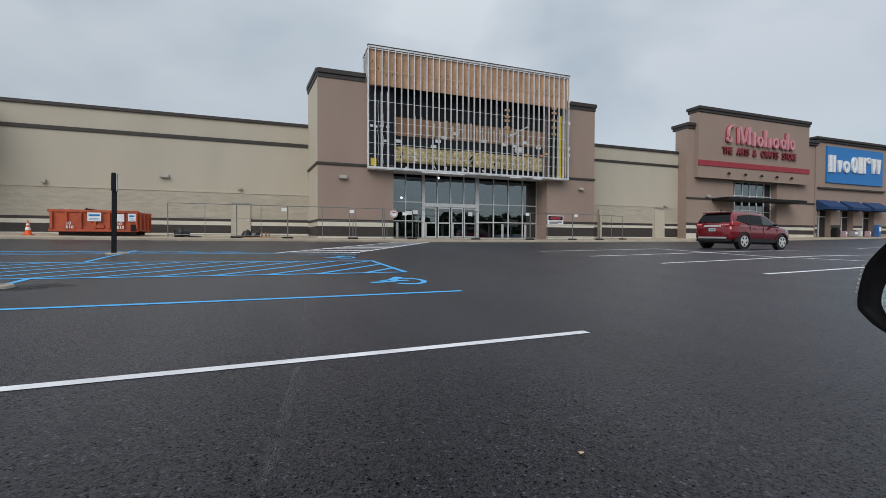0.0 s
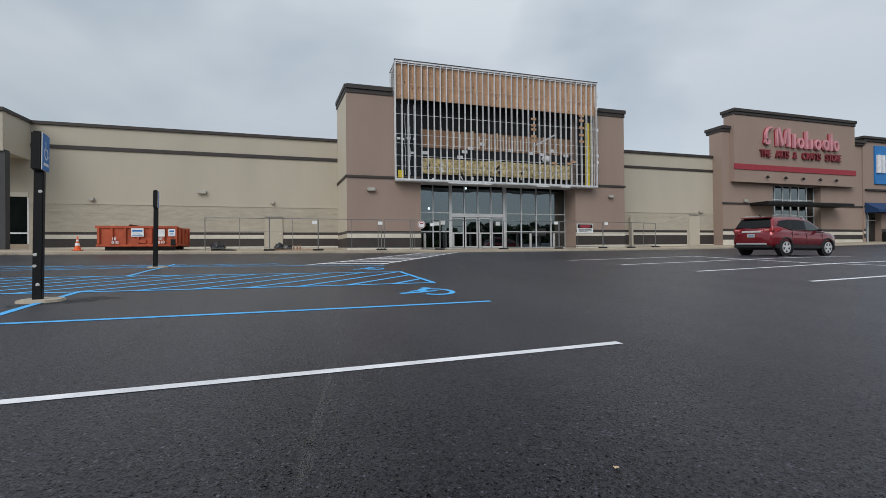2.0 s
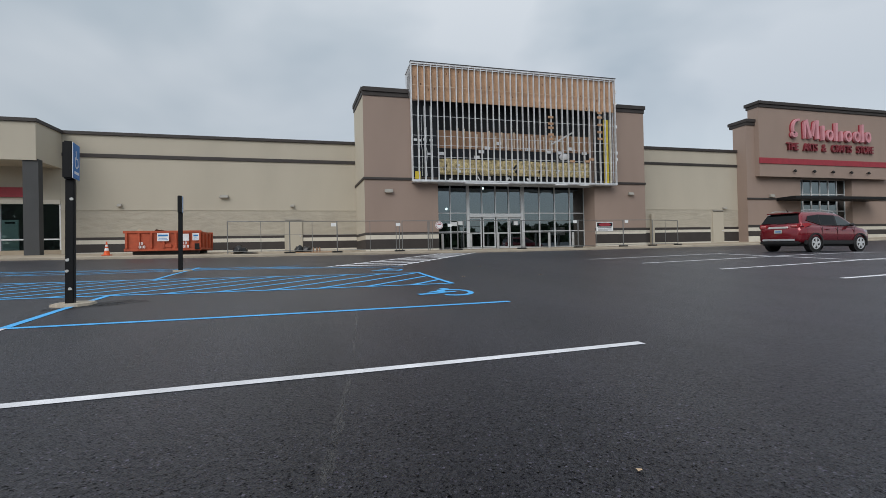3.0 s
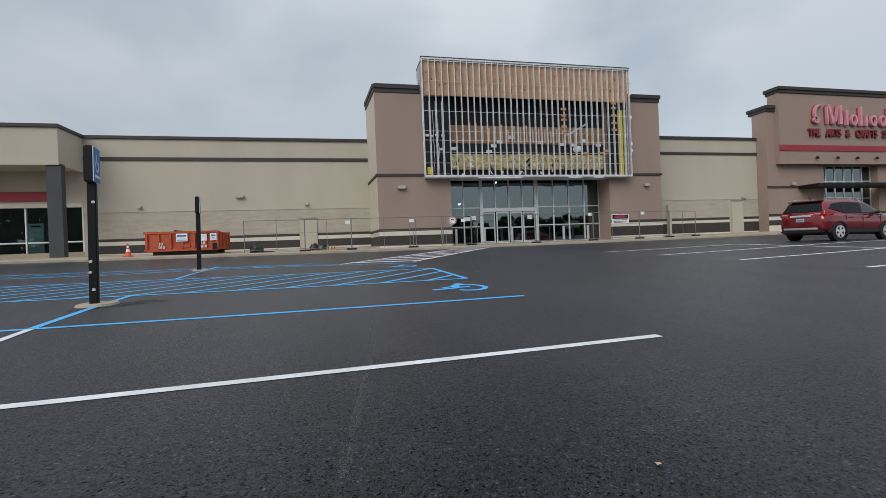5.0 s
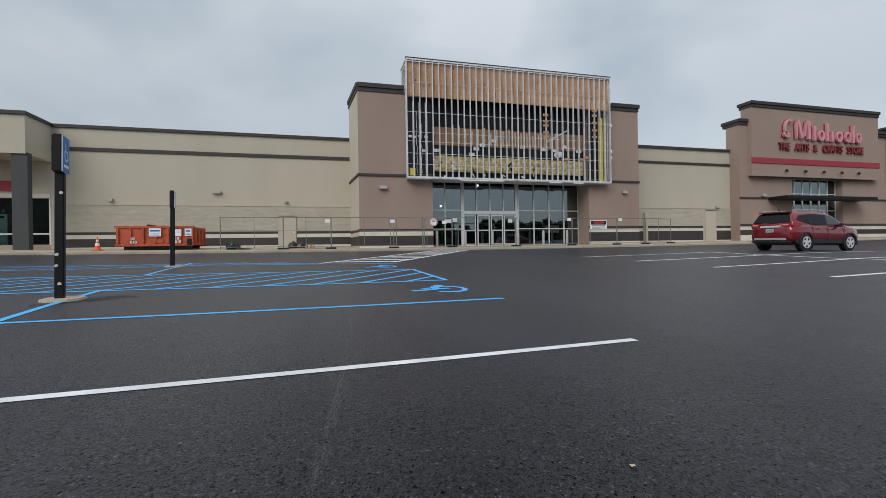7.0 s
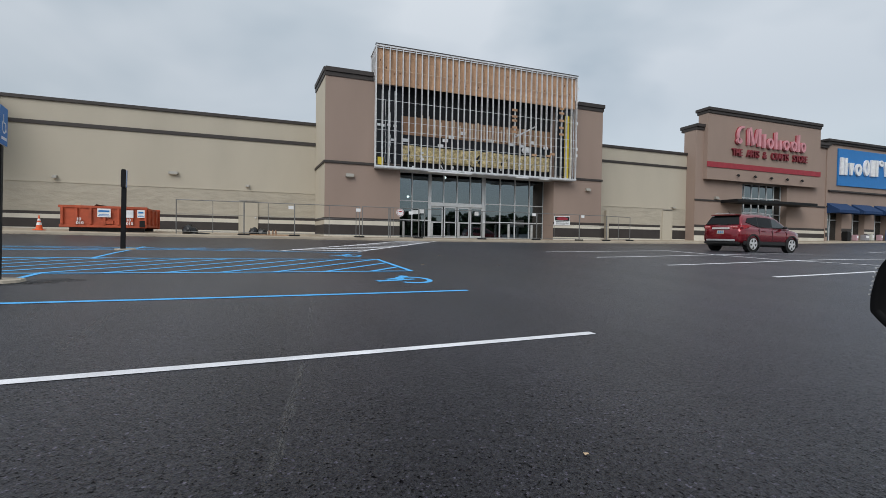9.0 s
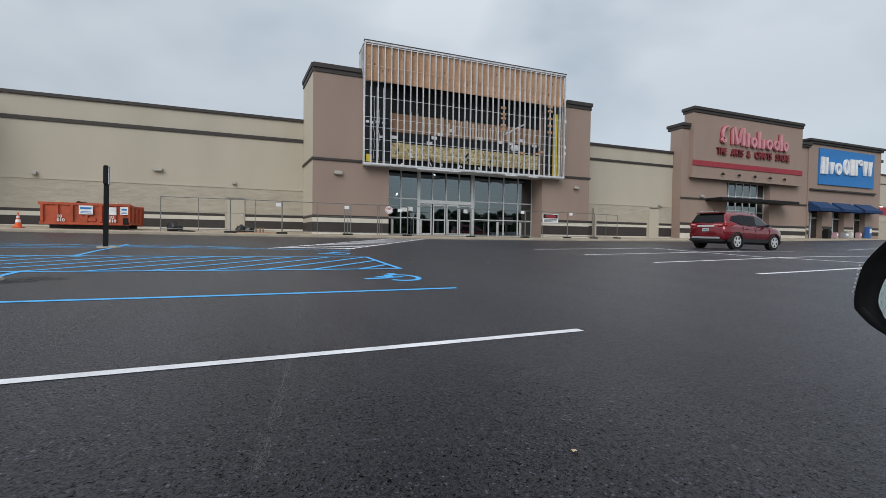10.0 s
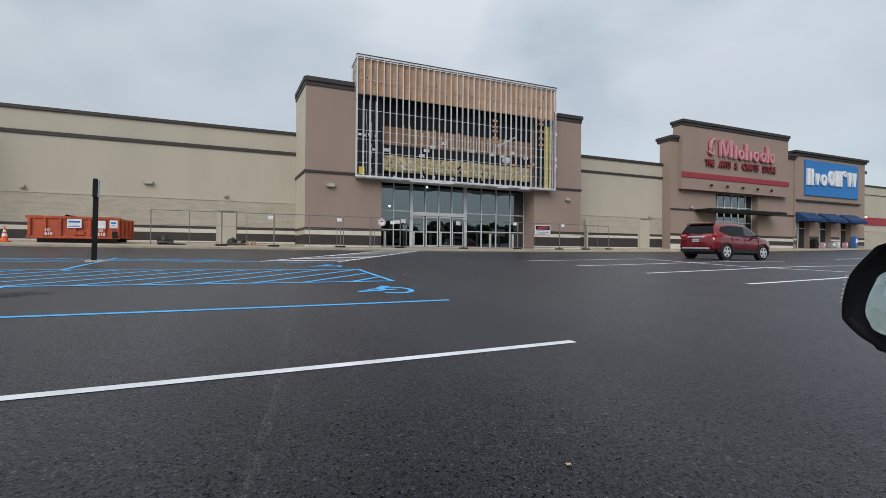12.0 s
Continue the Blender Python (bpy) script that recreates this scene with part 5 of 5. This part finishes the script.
for x in (7.09, 8.99, 10.87, 12.7, 14.59, 16.4, 18.25):
    g = S(x, 27.3)
    t = thing("bollard", "grey steel bollard with rounded cap", "bollard", "entrance bollards")
    bm = bmesh.new()
    rod(bm, (0, 0, 0), (0, 0, 0.98), 0.085, 16)
    part("pipe", bm, M_BOLL, t)
    bm = bmesh.new()
    bmesh.ops.create_uvsphere(bm, u_segments=16, v_segments=8, radius=0.085, matrix=Matrix.Translation((0, 0, 0.98)) @ Matrix.Diagonal((1, 1, 0.5, 1)))
    part("cap", bm, M_BOLL, t, smooth=True)
    t.location = (x, 27.3, g)


def lump(name, label, cat, x, y, w, d, h, material, seed):
    bm_ = bmesh.new()
    bmesh.ops.create_icosphere(bm_, subdivisions=3, radius=1)
    for v in bm_.verts:
        k = 1 + 0.3 * noise.noise(v.co * 1.7 + Vector((seed, 0, 0))) + 0.12 * noise.noise(v.co * 5 + Vector((seed, 3, 0)))
        v.co = Vector((v.co.x * w / 2 * k, v.co.y * d / 2 * k, max(0, (v.co.z + 0.5) * h / 1.5 * k)))
    ob = new(name, finish(bm_, name, material, smooth=True))
    ob.location = (x, y, S(x, y))
    return tagged(ob, label, cat)


M_BAG = mat("black_bin_bag", (0.01, 0.01, 0.011), 0.3)
lump("rubbish_bag", "full black rubbish bag by the fence", "bag", -4.62, 26.0, 0.75, 0.6, 0.45, M_BAG, 1)
lump("tarpaulin", "crumpled dark tarpaulin on the pavement", "tarpaulin", -4.15, 25.9, 0.9, 0.5, 0.08, M_BAG, 7)
for x, h in ((-1.55, 0.42), (-1.15, 0.36)):
    lump("sand_bag", "small dark sandbag heaped by the service door", "bag", x, 26.0, 0.5, 0.4, h, M_BAG, x * 3)
for x in (-0.8, -0.6, -0.45):
    t = thing("bottle", "small reddish bottle standing on the pavement", "bottle", "bottles by the door")
    bm = bmesh.new()
    rod(bm, (x, 26.0, S(x, 26.0)), (x, 26.0, S(x, 26.0) + 0.2), 0.05, 10)
    rod(bm, (x, 26.0, S(x, 26.0) + 0.2), (x, 26.0, S(x, 26.0) + 0.3), 0.045, 10, 0.018)
    part("glass", bm, M_PLYDK, t)
plank = thing("timber_plank", "loose timber plank lying on the pavement", "plank")
bm = bmesh.new()
bx(bm, -2.0, 0.2, 25.75, 25.9, S(-1, 25.8) + 0.005, S(-1, 25.8) + 0.05)
part("board", bm, M_PLY, plank)

# board seen behind the shop window at the west end
brd = thing("display_board", "pale green panel standing inside the shop window", "panel")
boxpart("panel", (-18.25, -17.45, 31.2, 31.26, 1.4, 3.2), mat("pale_green_panel", (0.55, 0.70, 0.66), 0.6), brd)
boxpart("slot", (-18.1, -17.6, 31.19, 31.198, 2.98, 3.08), M_BLACK, brd)
boxpart("shop_floor", (-40, -14.9, 30.85, 35, 0.9, 1.35), M_INT, shop)
boxpart("hanger_rod", (-19.2, -19.15, 30.3, 30.35, 4.9, 6.2), M_RED, can)

M_LITTER = mat("brown_leaf_litter", (0.10, 0.065, 0.04), 0.9, var=0.4, scale=8)
rl = random.Random(3)
vs, fs = [], []
for k in range(900):
    x, y = rl.uniform(-16, 40), KERB - abs(rl.gauss(0, 0.12)) - 0.02
    if k % 3 == 0:
        x, y = rl.uniform(-6, 20), KERB + 0.3 + rl.random() * 1.4
    z = (G(x, y) if y < KERB else S(x, y)) + 0.012
    r, t = rl.uniform(0.02, 0.05), rl.uniform(0, 6.28)
    i0 = len(vs)
    vs += [(x + r * math.cos(t + a) * (1 if a % 2 else 0.6), y + r * math.sin(t + a), z + rl.uniform(0, 0.015)) for a in (0, 1.57, 3.14, 4.71)]
    fs.append((i0, i0 + 1, i0 + 2, i0 + 3))
me = bpy.data.meshes.new("leaf_litter")
me.from_pydata(vs, [], fs)
me.materials.append(M_LITTER)
tagged(new("leaf_litter", me), "brown leaf litter along the kerb", "litter", kind="stuff")

# ---- accessible parking sign posts ----
M_TORN = mat("torn_sticker", (0.6, 0.6, 0.58), 0.8)
for x, y, hw in ((-3.65, 7.6, 0.054), (-4.52, 15.6, 0.062)):
    p = thing("sign_post", "black sleeved sign post with blue access sign", "post", "sign posts")
    boxpart("post", (-hw, hw, -hw, hw, -0.03, 1.838), M_BLACK, p, bevel=0.01)
    boxpart("head_block", (-0.075, 0.05, -0.12, 0.12, 1.835, 2.38), M_BLACK, p, "thick black backing block", 0.02)
    sp = boxpart("sign_plate", (0.052, 0.062, -0.16, 0.16, 1.84, 2.36), M_WHSIGN, p, "blue access sign with white border", 0.002)
    boxpart("sign_face", (0.0625, 0.066, -0.154, 0.154, 1.846, 2.354), M_BLUESIGN, sp)
    bm = bmesh.new()
    ring = arc(0, 0, 0.075, 0.085, 130, 400, 16)
    stroke(bm, [(u, w + 2.09) for u, w in ring], 0.022, -0.068, -0.0665)
    stroke(bm, [(-0.03, 2.25), (-0.02, 2.14), (0.05, 2.14), (0.09, 2.03)], 0.026, -0.068, -0.0665)
    bmesh.ops.rotate(bm, verts=bm.verts[:], cent=(0, 0, 0), matrix=Matrix.Rotation(radians(90), 3, "Z"))
    part("symbol", bm, M_WHSIGN, sp)
    boxpart("text_bar", (0.0665, 0.068, -0.11, 0.11, 1.91, 1.95), M_WHSIGN, sp)
    for z, dx in ((1.55, 0.03), (0.66, -0.04), (0.5, -0.045), (0.24, 0.01)) if y < 10 else ():
        bm = bmesh.new()
        bmesh.ops.create_cone(bm, cap_ends=True, segments=9, radius1=0.024, radius2=0.022, depth=0.006, matrix=pose(dx * 0.7, -hw - 0.003, z, 90))
        for v in bm.verts:
            v.co.x += 0.012 * noise.noise(v.co * 40)
            v.co.z += 0.014 * noise.noise(v.co * 31)
        part("torn_sticker", bm, M_TORN, p, "scrap of torn white sticker")
    g = G(x, y)
    p.matrix_world = pose(x, y, g, 0, 0.9, 12)
    bm = bmesh.new()
    n = 26
    outer = [bm.verts.new((x + 0.05 + 0.27 * math.cos(2 * math.pi * k / n) * (1 + 0.18 * noise.noise(Vector((k * 0.9, x, 0)))), y + 0.27 * math.sin(2 * math.pi * k / n) * (1 + 0.2 * noise.noise(Vector((k * 0.8, y, 4)))), 0)) for k in range(n)]
    for v in outer:
        v.co.z = G(v.co.x, v.co.y) - 0.01
    inner = [bm.verts.new((x + (v.co.x - x) * 0.93, y + (v.co.y - y) * 0.93, G(v.co.x, v.co.y) + 0.035)) for v in outer]
    for k in range(n):
        bm.faces.new((outer[k], outer[(k + 1) % n], inner[(k + 1) % n], inner[k]))
    bm.faces.new(inner)
    pad = tagged(new("post_footing", finish(bm, "post_footing", M_KERB)), "rough round concrete footing of a sign post", "footing", "post footings")

# ---- leaves on the asphalt ----
M_LEAF = mat("dry_yellow_leaf", (0.58, 0.42, 0.27), 0.7)
for x, y, r in ((1.034, 1.322, 0.013), (4.52, 12.94, 0.05), (3.03, 9.84, 0.04), (4.78, 9.42, 0.045)):
    bm = bmesh.new()
    ring = [bm.verts.new((x + r * math.cos(k * 0.785) * (0.6 + 0.4 * (k % 2)), y + r * 0.8 * math.sin(k * 0.785), G(x, y) + 0.006 + 0.3 * r * (k % 3 == 0))) for k in range(8)]
    mid = bm.verts.new((x, y, G(x, y) + 0.006))
    for k in range(8):
        bm.faces.new((ring[k], ring[(k + 1) % 8], mid))
    tagged(new("fallen_leaf", finish(bm, "fallen_leaf", M_LEAF)), "dry yellow leaf fallen on the asphalt", "leaf", "fallen leaves")

# ---- door mirror of the car that the view is taken from ----
mir = tagged(new("door_mirror"), "black car door mirror with clear side lens")
MX = 0.85
outer = [(0.4255, 0.0152), (0.447, -0.003), (0.4698, -0.0324), (0.478, -0.0522), (0.4852, -0.0878), (0.4858, -0.1121), (0.4817, -0.122), (0.4619, -0.1416), (0.4404, -0.1545), (0.4239, -0.1643), (0.33, -0.175), (0.25, -0.165), (0.23, -0.13), (0.23, -0.02), (0.26, 0.02), (0.34, 0.032)]
inner = [(0.4251, -0.0338), (0.4387, -0.0558), (0.4463, -0.0802), (0.4479, -0.1005), (0.442, -0.116), (0.4242, -0.133), (0.33, -0.15), (0.265, -0.145), (0.25, -0.12), (0.25, -0.03), (0.28, -0.005), (0.36, -0.008)]


def rounded(pts, k=4):
    """A closed smooth line through the points."""
    out, n_ = [], len(pts)
    for i in range(n_):
        p0, p1, p2, p3 = (Vector(pts[(i + j - 1) % n_]) for j in range(4))
        for j in range(k):
            t = j / k
            out.append(tuple(0.5 * (2 * p1 + (p2 - p0) * t + (2 * p0 - 5 * p1 + 4 * p2 - p3) * t * t + (3 * p1 - p0 - 3 * p2 + p3) * t ** 3)))
    return out


outer = [(u + 0.0055, -0.004 + (w + 0.004) * 1.055 if w < -0.004 else w) for u, w in outer]
inner = [(u + 0.011, -0.004 + (w + 0.004) * 1.045 if w < -0.004 else w) for u, w in inner]
outer, inner = rounded(outer), rounded(inner)
bm = bmesh.new()
cyy, czz = 0.36 * MX, 0.8 - 0.07 * MX
levels = ((0.0, 0.93), (-0.012, 0.985), (0.0, 1.0), (0.04, 0.99), (0.09, 0.9), (0.13, 0.65), (0.15, 0.3))
rings = []
for dx, k in levels:
    rings.append([bm.verts.new((MX + dx, cyy + (u * MX - cyy) * k, czz + (0.8 + w * MX - czz) * k)) for u, w in outer])
n = len(outer)
for a, b in zip(rings[:-1], rings[1:]):
    for k in range(n):
        bm.faces.new((a[k], a[(k + 1) % n], b[(k + 1) % n], b[k]))
bm.faces.new(rings[-1])
bm.faces.new(rings[0][::-1])
M_HOUSE = mat("matt_black_housing", (0.008, 0.008, 0.009), 0.5, var=0.1, scale=20, spec=0.15)
part("housing", bm, M_HOUSE, mir, smooth=True)
bm = bmesh.new()
face = [bm.verts.new((MX - 0.015 + 0.1 * (w + 0.07) * MX, u * MX * 0.985, 0.8 + w * MX)) for u, w in inner]
bm.faces.new(face)
bmesh.ops.solidify(bm, geom=bm.faces[:], thickness=0.004)
M_MIRROR = mat("mirror_glass", (0.78, 0.85, 0.84), 0.02, metal=1.0, var=0.0, var2=0.0)
part("mirror_glass", bm, M_MIRROR, mir, "pale tinted mirror glass")
for k in range(7):
    w = -0.045 - k * 0.008
    u = 0.4846 + 0.0014 * k
    bm = bmesh.new()
    bx(bm, MX - 0.0105, MX, u * MX - 0.0016, u * MX + 0.0014, 0.8 + (w - 0.002) * MX, 0.8 + (w + 0.002) * MX)
    part("lens_rib", bm, M_CHROME, mir, "clear ribbed side lamp lens", 0.001)
boxpart("mirror_arm", (MX + 0.03, MX + 0.1, -0.07, 0.24, 0.665, 0.72), M_HOUSE, mir, bevel=0.02)
own = thing("saloon_car", "dark saloon car standing in the lane", "car")
M_OWN = mat("black_car_paint", (0.012, 0.012, 0.014), 0.2, coat=1.0)


def lowprof(w, zb, zt):
    return [(w * 0.9, zb), (w * 0.985, zb + 0.08), (w, (zb + zt) / 2), (w * 0.97, zt - 0.03), (w - 0.12, zt), (0.02, zt + 0.02)]


bm = bmesh.new()
loft(bm, [(-2.3, lowprof(0.7, 0.4, 0.7)), (-2.15, lowprof(0.84, 0.3, 0.72)), (-1.4, lowprof(0.88, 0.24, 0.74)), (0.9, lowprof(0.88, 0.24, 0.74)), (1.7, lowprof(0.86, 0.26, 0.70)), (2.2, lowprof(0.74, 0.3, 0.6)), (2.35, lowprof(0.5, 0.4, 0.52))])
bmesh.ops.translate(bm, verts=bm.verts[:], vec=(0.15, -0.97, G(0, 0)))
part("body", bm, M_OWN, own, smooth=True)
bm = bmesh.new()
loft(bm, [(x, [(0.72 - 0.3 * (z - 0.74), 0.70), (0.72 - 0.3 * (z - 0.74), z - 0.04), (0.5, z), (0.02, z + 0.02)]) for x, z in ((-1.7, 0.8), (-1.0, 1.32), (-0.2, 1.4), (0.3, 1.36), (1.15, 0.8))])
bmesh.ops.translate(bm, verts=bm.verts[:], vec=(0.15, -1.0, G(0, 0)))
part("cabin", bm, M_CARGLASS, own, smooth=True)
for wx in (-1.25, 1.55):
    for wy in (-1.62, -0.32):
        bm = bmesh.new()
        rod(bm, (wx, wy - 0.1, 0.32 + G(wx, wy)), (wx, wy + 0.1, 0.32 + G(wx, wy)), 0.32, 24)
        part("wheel", bm, M_TYRE, own)
mir.parent = own

# ---- distant woods across the road, seen in the shop glass ----
rw = random.Random(11)
vs, fs = [], []
for k in range(190):
    tx, ty = -200 + k * 2.4 + rw.uniform(-1.5, 1.5), -92 + rw.uniform(-9, 9)
    # Unseen west trees are heightened so the west shop glass reflects dark.
    th = rw.uniform(6, 11) * (2.3 if tx < -40 else 1.0)
    for j in range(110):
        a, r, h = rw.uniform(0, 6.283), rw.uniform(0.3, 1.0), rw.uniform(0.12, 1.0)
        wide = 3.4 * math.sin(min(1, h * 1.15 + 0.15) * 2.6) ** 0.7 if h < 0.98 else 0.6
        p = Vector((tx + wide * r * math.cos(a), ty + wide * r * math.sin(a), th * h))
        d1 = Vector((rw.uniform(-1, 1), rw.uniform(-1, 1), rw.uniform(-1, 1))).normalized() * rw.uniform(1.0, 2.0)
        d2 = Vector((rw.uniform(-1, 1), rw.uniform(-1, 1), rw.uniform(-1, 1))).normalized() * rw.uniform(1.0, 2.0)
        i0 = len(vs)
        vs += [p + d1, p + d2, p - d1, p - d2]
        fs.append((i0, i0 + 1, i0 + 2, i0 + 3))
me = bpy.data.meshes.new("far_woods")
me.from_pydata(vs, [], fs)
me.materials.append(mat("far_foliage", (0.05, 0.075, 0.035), 0.9, var=0.3, scale=0.5))
tagged(new("far_woods", me), "dark green woods across the road", "woods", kind="stuff")
